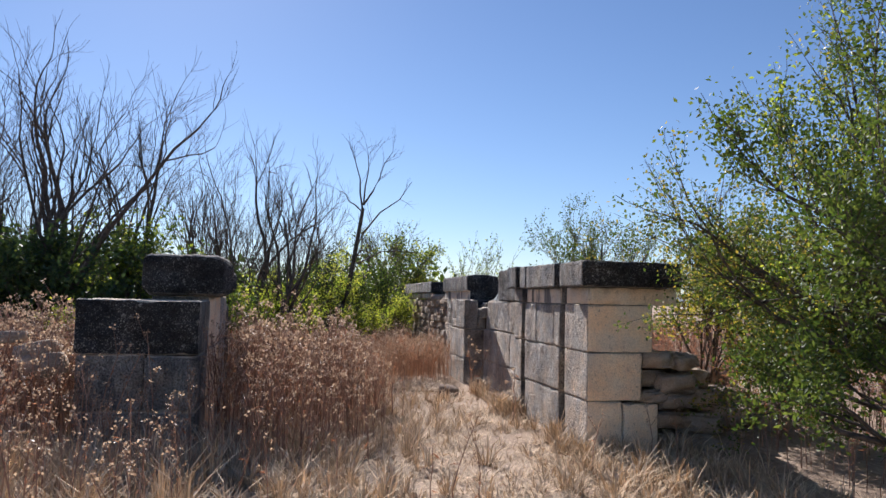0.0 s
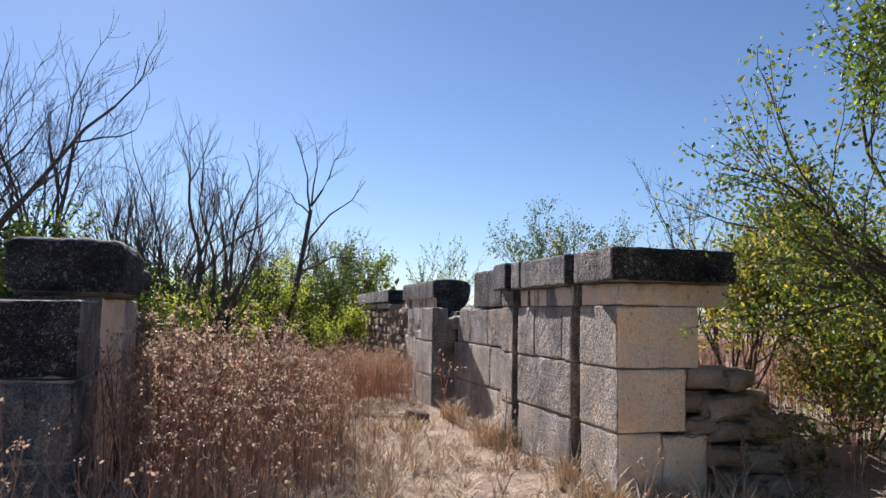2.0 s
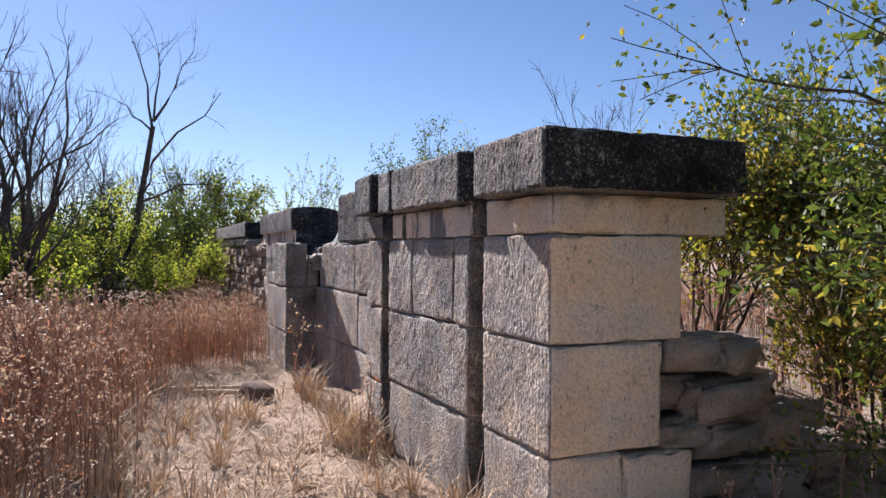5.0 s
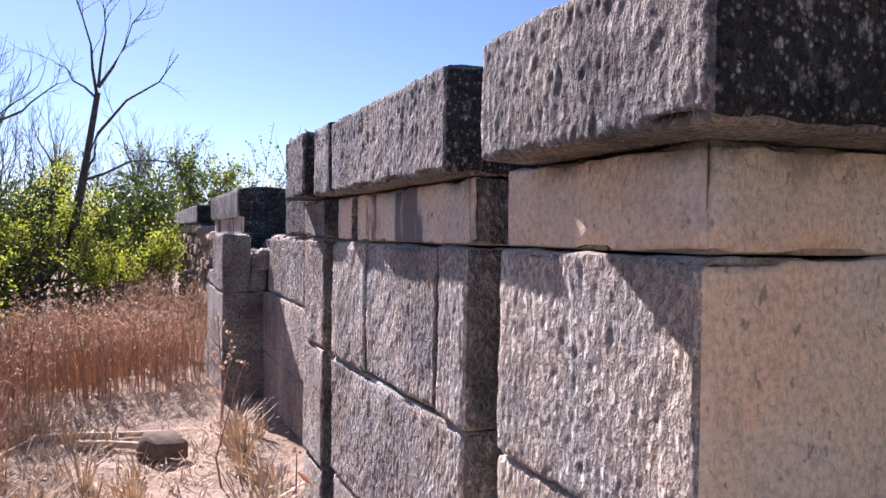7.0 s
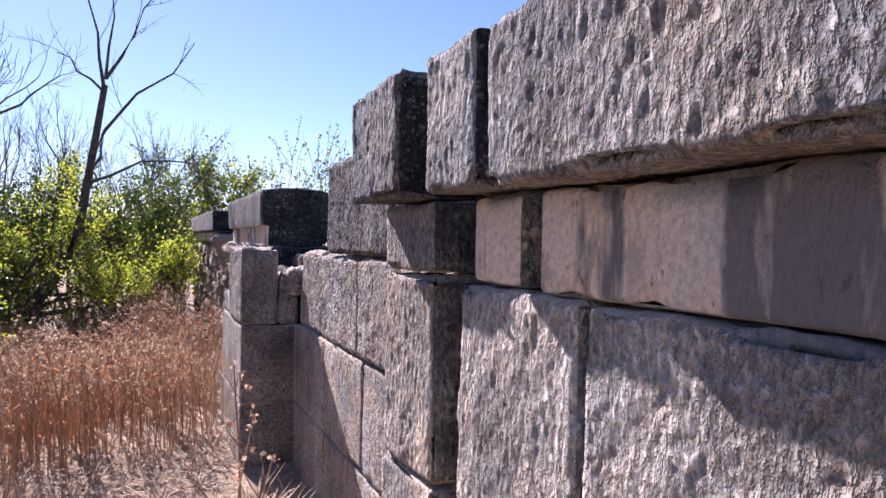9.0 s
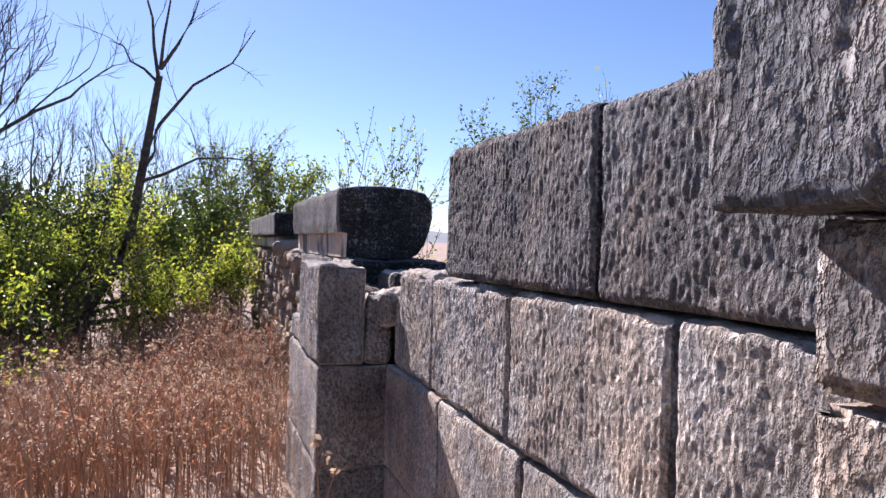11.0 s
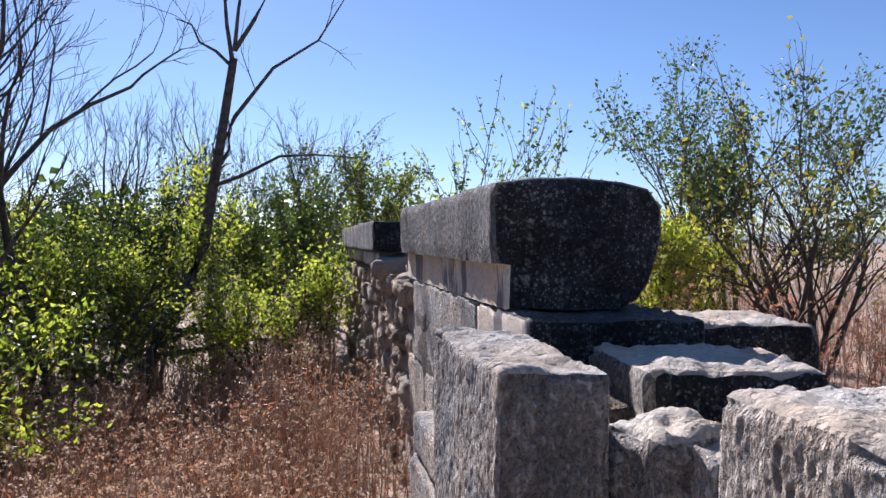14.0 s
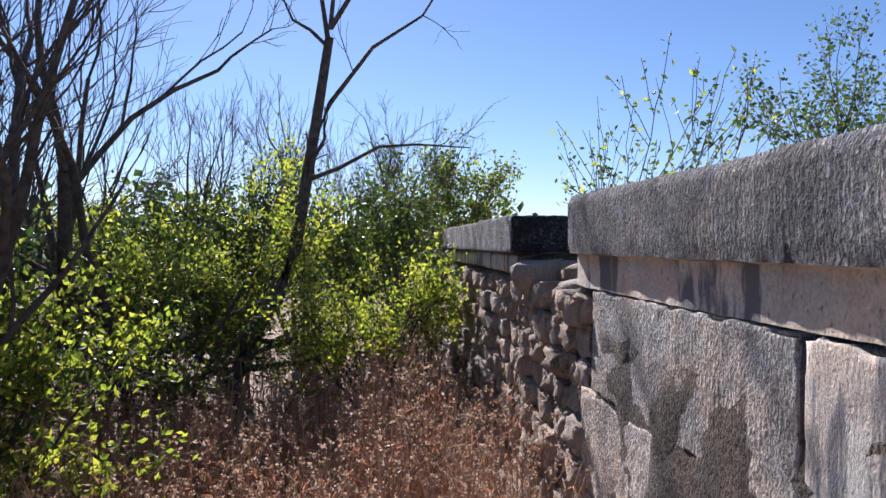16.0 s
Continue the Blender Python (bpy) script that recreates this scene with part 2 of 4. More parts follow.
class Geo:
    """Collects triangles and makes one mesh of them."""

    def __init__(self):
        self.v, self.f, self.m, self.n = [], [], [], 0

    def add(self, verts, tris, mat=0):
        verts, tris = np.asarray(verts, float), np.asarray(tris, np.int64)
        self.v.append(verts)
        self.f.append(tris + self.n)
        self.m.append(np.full(len(tris), mat, np.int32))
        self.n += len(verts)

    def tube(self, pts, radii, sides=4, mat=0):
        pts = np.asarray(pts, float)
        k = len(pts)
        t = np.gradient(pts, axis=0)
        t /= np.linalg.norm(t, axis=1)[:, None] + 1e-9
        ref = np.where(np.abs(t[:, 2:3]) > 0.9, np.array([[1.0, 0, 0]]), np.array([[0, 0, 1.0]]))
        u = np.cross(t, ref)
        u /= np.linalg.norm(u, axis=1)[:, None] + 1e-9
        w = np.cross(t, u)
        a = np.arange(sides) * 2 * np.pi / sides
        ring = pts[:, None] + np.asarray(radii, float)[:, None, None] * (u[:, None] * np.cos(a)[None, :, None] + w[:, None] * np.sin(a)[None, :, None])
        i, j = np.meshgrid(np.arange(k - 1), np.arange(sides), indexing="ij")
        p0, p1 = i * sides + j, i * sides + (j + 1) % sides
        tris = np.concatenate([np.stack([p0, p1, p1 + sides], -1).reshape(-1, 3), np.stack([p0, p1 + sides, p0 + sides], -1).reshape(-1, 3)])
        self.add(ring.reshape(-1, 3), tris, mat)

    def leaves(self, pos, size, r, mat=0, aspect=0.55, droop=0.0):
        """Folded leaf blades at pos (n,3), turned at random."""
        n = len(pos)
        if not n:
            return
        d = r.normal(size=(n, 3))
        d[:, 2] -= droop
        d /= np.linalg.norm(d, axis=1)[:, None]
        e = np.cross(d, r.normal(size=(n, 3)))
        e /= np.linalg.norm(e, axis=1)[:, None] + 1e-9
        nrm = np.cross(d, e)
        L = (np.asarray(size) * r.uniform(0.6, 1.25, n))[:, None]
        v = np.stack([pos, pos + d * L * 0.5 + e * L * aspect * 0.5 + nrm * L * 0.08, pos + d * L, pos + d * L * 0.5 - e * L * aspect * 0.5 + nrm * L * 0.08], 1).reshape(-1, 3)
        b = np.arange(n)[:, None] * 4
        self.add(v, np.concatenate([b + [0, 1, 2], b + [0, 2, 3]]), mat)

    def arrays(self):
        return np.concatenate(self.v), np.concatenate(self.f), np.concatenate(self.m)

    def mesh(self, name, mats, smooth=False):
        v, f, mi = self.arrays()
        me = bpy.data.meshes.new(name)
        me.vertices.add(len(v))
        me.vertices.foreach_set("co", v.astype(np.float32).ravel())
        me.loops.add(len(f) * 3)
        me.loops.foreach_set("vertex_index", f.astype(np.int32).ravel())
        me.polygons.add(len(f))
        me.polygons.foreach_set("loop_start", np.arange(0, len(f) * 3, 3, dtype=np.int32))
        for m in mats:
            me.materials.append(m)
        me.polygons.foreach_set("material_index", mi)
        me.polygons.foreach_set("use_smooth", np.full(len(f), smooth))
        me.update(calc_edges=True)
        return me


def part(name, geo, mats, parent=None, label="", smooth=False):
    """One mesh object of a Geo (or of a ready mesh), under a thing or a part."""
    ob = new(name, geo if isinstance(geo, bpy.types.Mesh) else geo.mesh(name, mats, smooth))
    if parent is not None:
        ob.parent = parent
    if label:
        ob["label"] = label
    return ob


def lines(a, b, step, edge):
    inner = np.linspace(a + edge, b - edge, max(2, int(round((b - a) / step)) + 1))
    return np.concatenate([[a, a + edge * 0.35], inner, [b - edge * 0.35, b]])


def block_geo(size, step=0.05, edge=0.018, tool=0.0, wobble=0.008, seed=0, step_x=0.08, top_rough=0.012, chips=0.02):
    """A dressed stone, its low corner at the origin: rounded, chipped edges and, on its long faces, upright tool marks."""
    lo, hi = np.zeros(3), np.asarray(size, float)
    g = Geo()
    for axis in range(3):
        o = [k for k in range(3) if k != axis]
        for side in (0, 1):
            if axis == 0:
                st = (0, step * 0.8, step * 0.8) if side == 0 else (0, 0.06, 0.06)
            elif axis == 1:
                st = (min(step_x, max(0.016, step)), 0, max(0.014, step))
            else:
                st = (min(step_x, max(0.016, step)), max(0.014, step), 0)
            A, B = np.meshgrid(lines(0, hi[o[0]], st[o[0]], edge), lines(0, hi[o[1]], st[o[1]], edge), indexing="ij")
            na, nb = A.shape
            p = np.zeros((na * nb, 3))
            p[:, o[0]], p[:, o[1]] = A.ravel(), B.ravel()
            p[:, axis] = hi[axis] if side else 0.0
            s = p + seed * 3.77
            q = np.clip(p, lo + edge, hi - edge)
            d = p - q
            ln = np.linalg.norm(d, axis=1)[:, None]
            nrm = d / (ln + 1e-9)
            out = q + nrm * edge
            bevel = (np.abs(d) > edge * 0.3).sum(1) > 1
            chip = np.maximum(0, vnoise(s, 0.09, 3) - 0.1) * chips * 2 * bevel
            amt = 0.55 * wobble * vnoise(s, 0.22, 1) + 0.3 * wobble * vnoise(s, 0.05, 2) - chip
            if tool:
                face = np.clip(-nrm[:, 0], 0, 1) ** 2
                w = s + np.stack([0 * s[:, 0], 0.012 * vnoise(s, 0.031, 12), 0.016 * vnoise(s, 0.034, 13)], 1)
                lump = 0.45 * vnoise(w, (0.5, 0.013, 0.020), 4) + 0.6 * vnoise(w, (0.5, 0.0095, 0.012), 11)
                rows = np.cos(2 * np.pi * (s[:, 1] / 0.026 + 0.5 * vnoise(s, (0.5, 0.15, 0.06), 5)))
                amt += face * tool * (0.27 * lump + 0.09 * rows * (0.6 + 0.8 * vnoise(w, (0.5, 0.05, 0.035), 9)) - 0.3 * np.maximum(0, vnoise(w, (0.5, 0.03, 0.033), 10) - 0.66))
            amt += np.clip(nrm[:, 2], 0, 1) ** 2 * top_rough * (0.35 * vnoise(s, 0.16, 6) + 0.35 * vnoise(s, 0.045, 7) + 0.25 * vnoise(s, 0.022, 8))
            out = out + nrm * amt[:, None]
            i, j = np.meshgrid(np.arange(na - 1), np.arange(nb - 1), indexing="ij")
            c = (i * nb + j).ravel()
            quad = np.stack([c, c + nb, c + nb + 1, c + 1], 1)
            flip = (axis == 1) ^ (side == 0)
            if flip:
                quad = quad[:, ::-1]
            g.add(out, np.concatenate([quad[:, [0, 1, 2]], quad[:, [0, 2, 3]]]), {0: 0, 1: 1, 2: 2}[axis])
    return g


BLOCK_COUNT = [0]


def block(parent, x0, x1, y0, y1, z0, z1, mats, tool=0.0, step=0.05, edge=0.018, turn=0.0, name="stone_block", wobble=0.008, top_rough=0.012, label=""):
    BLOCK_COUNT[0] += 1
    s = BLOCK_COUNT[0]
    g = block_geo((x1 - x0, y1 - y0, z1 - z0), step, edge, tool, wobble, s, 0.08 if x1 - x0 < 0.8 else 0.1, top_rough)
    ob = part(name, g, mats, parent, label, True)
    ob.matrix_local = pose(x0, y0, z0, 0, 0, turn)
    return ob


def ground_z(x, y):
    p = np.stack([np.ravel(x), np.ravel(y), np.zeros(np.size(x))], 1)
    near = np.exp(-(np.maximum(0, np.hypot(p[:, 0] - 2, p[:, 1] - 8) - 14) / 12) ** 2)
    z = 0.10 + near * (0.035 * vnoise(p, 0.9, 11) + 0.018 * vnoise(p, 0.28, 12)) + 0.02 * vnoise(p, 3.0, 13)
    # debris heaped at the back of the wall and beside the corner
    z = z + 0.42 * np.exp(-(((p[:, 0] - 5.6) / 0.9) ** 2 + ((p[:, 1] - 7.6) / 1.3) ** 2))
    z = z + 0.5 * np.exp(-((p[:, 0] - 5.0) / 0.8) ** 2) * (1 / (1 + np.exp(np.clip(-(p[:, 1] - 8.0) * 2, -50, 50)))) * (1 / (1 + np.exp(np.clip((p[:, 1] - 20.0) * 1.5, -50, 50))))
    # the weedy hollow outside the wall

    def ease(v, a, b):
        f = np.clip((v - a) / (b - a), 0, 1)
        return f * f * (3 - 2 * f)
    z = z - 0.85 * ease(p[:, 1], 12.5, 17.5) * (1 - ease(p[:, 1], 28, 45)) * (1 - ease(p[:, 0], 1.6, 3.6)) * ease(p[:, 0], -14, -7)
    return z.reshape(np.shape(x))


def gz(x, y):
    return float(ground_z(np.array([x]), np.array([y]))[0])


# ---- ground, one sheet to the horizon ----
gx = np.unique(np.round(np.concatenate([-np.geomspace(2500, 9, 26), np.arange(-9, 14, 0.16), np.geomspace(14, 2500, 26)]), 3))
gy = np.unique(np.round(np.concatenate([-np.geomspace(2500, 5, 26), np.arange(-5, 26, 0.16), np.geomspace(26, 2500, 26)]), 3))
GX, GY = np.meshgrid(gx, gy, indexing="ij")
GZ = ground_z(GX, GY)
gg = Geo()
ci = (np.arange(len(gx) - 1)[:, None] * len(gy) + np.arange(len(gy) - 1)[None]).ravel()
gq = np.stack([ci, ci + len(gy), ci + len(gy) + 1, ci + 1], 1)
gg.add(np.stack([GX.ravel(), GY.ravel(), GZ.ravel()], 1), np.concatenate([gq[:, [0, 1, 2]], gq[:, [0, 2, 3]]]))
tagged(part("ground", gg, [M_GROUND], None, "", True), "dry trampled soil and straw, reaching the horizon", "ground", kind="structure")


# ---- walls ----
def core(name, x0, x1, y0, y1, z1, label, seed):
    g = block_geo((x1 - x0, y1 - y0, z1 + 0.1), 0.12, 0.05, 0.0, 0.04, seed, 0.12, 0.05, 0.05)
    g.v = [v + np.array([x0, y0, -0.1]) for v in g.v]
    ob = part(name, g, [M_CORE, M_CORE, M_CORE], None, "", True)
    return tagged(ob, label, "wall", kind="structure")


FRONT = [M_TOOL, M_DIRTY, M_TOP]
CORNER = [M_TOOL, M_BEIGE, M_TOP]
THIN = [M_THIN, M_DIRTY, M_TOP]
CAP = [M_CAPF, M_BLACK, M_CAPF]
DARKCAP = [M_CAPD, M_BLACK, M_CAPD]

wall_right = core("wall_right", 3.52, 4.12, 6.801, 8.875, 1.66, "ruined ashlar gate wall of weathered limestone blocks", 101)
# corner pier
block(wall_right, 3.155, 4.20, 6.165, 6.84, 1.705, 1.955, CAP, 0.009, 0.009, 0.016)
block(wall_right, 3.275, 4.21, 6.306, 6.937, 1.530, 1.700, [M_BEIGE, M_BEIGE, M_TOP], 0, 0.05, 0.010, wobble=0.004)
block(wall_right, 3.265, 3.95, 6.303, 6.953, 1.062, 1.524, CORNER, 0.008, 0.009, 0.012, wobble=0.005)
block(wall_right, 3.268, 3.842, 6.3, 6.958, 0.590, 1.056, CORNER, 0.009, 0.009, 0.014, wobble=0.006)
block(wall_right, 3.272, 3.64, 6.303, 6.953, -0.05, 0.583, CORNER, 0.009, 0.02, 0.016, wobble=0.006)
block(wall_right, 3.645, 4.02, 6.307, 6.745, -0.05, 0.560, [M_BEIGE, M_BEIGE, M_TOP], 0, 0.05, 0.02)
# second bay
block(wall_right, 3.185, 4.15, 7.085, 8.13, 1.705, 1.968, CAP, 0.009, 0.009, 0.014)
block(wall_right, 3.185, 4.10, 8.185, 8.422, 1.705, 1.975, CAP, 0.009, 0.009, 0.014)
block(wall_right, 3.280, 3.95, 7.115, 8.125, 1.530, 1.700, THIN, 0, 0.05, 0.012, wobble=0.005)
block(wall_right, 3.275, 3.90, 8.185, 8.385, 1.535, 1.700, THIN, 0, 0.05, 0.016)
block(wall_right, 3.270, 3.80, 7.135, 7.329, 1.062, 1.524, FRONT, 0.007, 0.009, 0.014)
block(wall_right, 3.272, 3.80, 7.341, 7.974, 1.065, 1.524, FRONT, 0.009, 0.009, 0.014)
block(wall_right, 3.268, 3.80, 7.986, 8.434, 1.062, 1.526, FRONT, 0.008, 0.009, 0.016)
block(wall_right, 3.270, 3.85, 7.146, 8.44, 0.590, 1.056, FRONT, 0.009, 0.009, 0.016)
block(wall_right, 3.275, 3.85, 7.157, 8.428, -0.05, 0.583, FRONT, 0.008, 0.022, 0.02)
# third pier
block(wall_right, 3.185, 4.05, 8.594, 8.99, 1.710, 1.985, CAP, 0.009, 0.009, 0.014)
block(wall_right, 3.270, 3.95, 8.585, 8.94, 1.540, 1.705, [M_TOOL, M_DIRTY, M_TOP], 0.004, 0.02, 0.010)
block(wall_right, 3.270, 3.95, 8.59, 8.94, 1.062, 1.534, FRONT, 0.008, 0.009, 0.014)
block(wall_right, 3.268, 3.95, 8.585, 8.946, 0.545, 1.056, FRONT, 0.008, 0.011, 0.014)
block(wall_right, 3.272, 3.95, 8.587, 8.94, -0.05, 0.540, FRONT, 0.007, 0.022, 0.014)

# set-back curtain
wall_back = core("wall_set_back", 3.88, 4.45, 8.969, 13.032, 1.36, "set-back stretch of broken stone wall with a rubble core", 102)
block(wall_back, 3.62, 4.02, 8.969, 9.962, 1.545, 2.015, DARKCAP, 0.012, 0.009, 0.02)
block(wall_back, 3.615, 4.02, 9.968, 11.13, 1.540, 2.025, DARKCAP, 0.013, 0.009, 0.024, top_rough=0.03)
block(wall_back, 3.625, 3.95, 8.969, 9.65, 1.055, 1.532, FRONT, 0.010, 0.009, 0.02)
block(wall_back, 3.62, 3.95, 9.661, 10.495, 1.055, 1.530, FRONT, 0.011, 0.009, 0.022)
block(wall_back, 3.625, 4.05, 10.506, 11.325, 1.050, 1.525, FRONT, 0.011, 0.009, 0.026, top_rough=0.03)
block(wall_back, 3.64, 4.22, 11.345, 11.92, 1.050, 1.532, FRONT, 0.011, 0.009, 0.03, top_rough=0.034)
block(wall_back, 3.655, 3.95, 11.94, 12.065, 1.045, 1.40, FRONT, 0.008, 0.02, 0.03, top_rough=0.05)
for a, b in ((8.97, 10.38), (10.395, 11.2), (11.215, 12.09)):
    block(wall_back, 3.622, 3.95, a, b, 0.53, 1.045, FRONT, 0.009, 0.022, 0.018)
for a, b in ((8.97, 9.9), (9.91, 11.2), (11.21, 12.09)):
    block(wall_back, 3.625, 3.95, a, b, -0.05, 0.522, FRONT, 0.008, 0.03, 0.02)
# stones lying on the broken top
block(wall_back, 3.69, 4.15, 12.28, 12.78, 1.34, 1.50, [M_DIRTY, M_BLACK, M_TOP], 0, 0.02, 0.035, -5, top_rough=0.03, wobble=0.02)
block(wall_back, 4.24, 4.76, 13.1, 13.6, 1.20, 1.515, [M_DIRTY, M_BLACK, M_TOP], 0, 0.03, 0.05, -4, top_rough=0.04)
block(wall_back, 4.24, 4.75, 11.247, 11.951, 1.16, 1.47, [M_DIRTY, M_DIRTY, M_TOP], 0, 0.03, 0.05, 3, top_rough=0.05)
block(wall_back, 3.58, 3.84, 12.0, 12.24, 1.24, 1.42, [M_DIRTY, M_DIRTY, M_TOP], 0, 0.02, 0.05, 14, top_rough=0.04, wobble=0.03)
block(wall_back, 4.10, 4.55, 9.577, 10.797, 1.20, 1.62, [M_DIRTY, M_DIRTY, M_TOP], 0, 0.05, 0.05, 0, top_rough=0.05)

# projecting pier
wall_pier = core("wall_pier", 3.60, 4.2, 12.393, 15.406, 1.40, "projecting stone pier with one huge block left on top", 103)
block(wall_pier, 3.272, 3.51, 12.086, 12.83, 1.045, 1.540, FRONT, 0.010, 0.009, 0.016, top_rough=0.032)
block(wall_pier, 3.29, 3.60, 12.845, 13.32, 1.045, 1.19, FRONT, 0.006, 0.02, 0.02, top_rough=0.03)
block(wall_pier, 3.515, 3.66, 12.10, 12.90, 1.045, 1.36, [M_DIRTY, M_DIRTY, M_TOP], 0, 0.02, 0.03, top_rough=0.06, wobble=0.02)
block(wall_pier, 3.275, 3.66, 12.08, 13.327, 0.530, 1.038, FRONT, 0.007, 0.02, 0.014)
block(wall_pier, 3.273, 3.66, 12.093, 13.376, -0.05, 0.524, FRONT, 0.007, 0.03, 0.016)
# ledge below the huge block: its shade is put into the dark top's colour
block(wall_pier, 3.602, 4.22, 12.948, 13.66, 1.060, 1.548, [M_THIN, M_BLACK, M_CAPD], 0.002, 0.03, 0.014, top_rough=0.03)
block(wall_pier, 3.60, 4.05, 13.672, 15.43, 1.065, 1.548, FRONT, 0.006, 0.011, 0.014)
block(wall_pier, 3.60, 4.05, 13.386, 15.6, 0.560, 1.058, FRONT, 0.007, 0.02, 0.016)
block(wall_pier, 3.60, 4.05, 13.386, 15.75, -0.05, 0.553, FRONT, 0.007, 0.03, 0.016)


def stepped_block(parent, y0, y1):
    """The great top block: cornice and smooth band cut from one stone."""
    prof = np.array([(3.605, 1.556), (3.604, 1.64), (3.602, 1.715), (3.560, 1.722), (3.552, 1.78), (3.55, 1.85), (3.548, 1.975), (3.565, 2.012), (3.70, 2.03), (3.85, 2.035), (4.05, 2.025), (4.15, 2.0), (4.20, 1.94), (4.205, 1.84), (4.19, 1.75), (4.16, 1.66), (4.11, 1.585), (4.05, 1.556)])
    fine = []
    for k in range(len(prof)):
        a, b = prof[k], prof[(k + 1) % len(prof)]
        n = max(1, int(np.hypot(*(b - a)) / 0.015))
        fine += [a + (b - a) * i / n for i in range(n)]
    prof = np.array(fine)
    mid = np.array([3.85, 1.77])
    ys = np.concatenate([[y0, y0 + 0.006, y0 + 0.02], np.arange(y0 + 0.045, y1 - 0.04, 0.012), [y1 - 0.015, y1]])
    shrink = np.ones(len(ys))
    shrink[:3] = (0.955, 0.978, 0.993)
    shrink[-2:] = (0.985, 0.95)
    g = Geo()
    n = len(prof)
    p = np.zeros((len(ys), n, 3))
    p[:, :, 0] = mid[0] + (prof[None, :, 0] - mid[0]) * shrink[:, None]
    p[:, :, 2] = mid[1] + (prof[None, :, 1] - mid[1]) * shrink[:, None]
    p[:, :, 1] = ys[:, None]
    q = p.reshape(-1, 3)
    out = q - [mid[0], 0, mid[1]]
    out[:, 1] = 0
    out /= np.linalg.norm(out, axis=1)[:, None]
    cap = (q[:, 2] > 1.73) & (q[:, 0] < 3.6)
    amt = 0.006 * vnoise(q, 0.2, 31) + cap * 0.0016 * (vnoise(q, (0.5, 0.024, 0.055), 32) + 0.6 * vnoise(q, (0.5, 0.028, 0.03), 33)) + (~cap) * 0.004 * vnoise(q, 0.06, 34)
    q = q + out * amt[:, None]
    i, j = np.meshgrid(np.arange(len(ys) - 1), np.arange(n), indexing="ij")
    a, b = i * n + j, i * n + (j + 1) % n
    t1, t2 = np.stack([a, b, b + n], -1), np.stack([a, b + n, a + n], -1)
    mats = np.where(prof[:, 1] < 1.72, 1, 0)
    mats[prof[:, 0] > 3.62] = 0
    v = q
    for mk in (0, 1):
        sel = mats == mk
        g.add(v, np.concatenate([t1[:, sel].reshape(-1, 3), t2[:, sel].reshape(-1, 3)]), mk)
    # ends, domed slightly and knobbly
    for row, sgn in ((0, -1), (len(ys) - 1, 1)):
        rim = q.reshape(len(ys), n, 3)[row]
        rings = [rim]
        for s in np.linspace(0.93, 0.06, 13):
            r = rim.copy()
            r[:, 0] = mid[0] + (rim[:, 0] - mid[0]) * s
            r[:, 2] = mid[1] + (rim[:, 2] - mid[1]) * s
            r[:, 1] = rim[:, 1] + sgn * (0.03 * (1 - s * s) + 0.012 * vnoise(r, 0.1, 35) + 0.006 * vnoise(r, 0.035, 36))
            rings.append(r)
        R = np.concatenate(rings)
        i, j = np.meshgrid(np.arange(13), np.arange(n), indexing="ij")
        a, b = i * n + j, i * n + (j + 1) % n
        tr = np.concatenate([np.stack([a, b, b + n], -1).reshape(-1, 3), np.stack([a, b + n, a + n], -1).reshape(-1, 3)])
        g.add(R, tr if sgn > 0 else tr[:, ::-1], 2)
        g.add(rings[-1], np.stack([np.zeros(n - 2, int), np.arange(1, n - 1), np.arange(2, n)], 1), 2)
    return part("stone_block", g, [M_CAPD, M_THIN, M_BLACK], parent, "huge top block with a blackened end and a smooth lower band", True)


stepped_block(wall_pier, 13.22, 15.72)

# far stretch
wall_far = core("wall_far", 3.64, 4.3, 15.515, 21.593, 1.45, "far stretch of rubble wall under worn cap stones", 104)
block(wall_far, 3.48, 4.2, 16.9, 18.589, 1.700, 1.965, CAP, 0.009, 0.03, 0.02)
block(wall_far, 3.485, 4.2, 18.612, 21.65, 1.700, 1.96, CAP, 0.009, 0.04, 0.02)
block(wall_far, 3.54, 4.1, 17.002, 18.079, 1.56, 1.697, THIN, 0, 0.05, 0.02)
block(wall_far, 3.545, 4.1, 18.102, 21.593, 1.56, 1.697, THIN, 0, 0.05, 0.02)


def rubble_mesh(seed, flat=0.6):
    """An uneven rounded field stone about 1 across."""
    bm = bmesh.new()
    bmesh.ops.create_icosphere(bm, subdivisions=2, radius=0.5)
    v = np.array([w.co for w in bm.verts])
    u = np.clip(v, -0.31, 0.31) * 1.12
    u = u * (1 + 0.22 * vnoise(v + seed * 5.1, 0.45, 21)[:, None] + 0.10 * vnoise(v + seed * 5.1, 0.2, 22)[:, None])
    u[:, 2] *= flat
    for w, c in zip(bm.verts, u):
        w.co = c
    for f in bm.faces:
        f.smooth = True
    me = bpy.data.meshes.new("rubble_stone")
    bm.to_mesh(me)
    bm.free()
    me.materials.append(M_RUBBLE)
    return me


def field_stone(seed):
    """A roughly squared rubble stone about 1 across."""
    g = block_geo((1.0, 0.9, 0.8), 0.4, 0.2, 0.0, 0.16, seed, 0.4, 0.1, 0.16)
    g.v = [p - np.array([0.5, 0.45, 0.4]) for p in g.v]
    return g.mesh("rubble_stone", [M_RUBBLE, M_RUBBLE, M_RUBBLE], True)


SQUARED = [field_stone(200 + k) for k in range(8)]
RUBBLE = [rubble_mesh(k, 0.5 + 0.06 * (k % 5)) for k in range(9)]


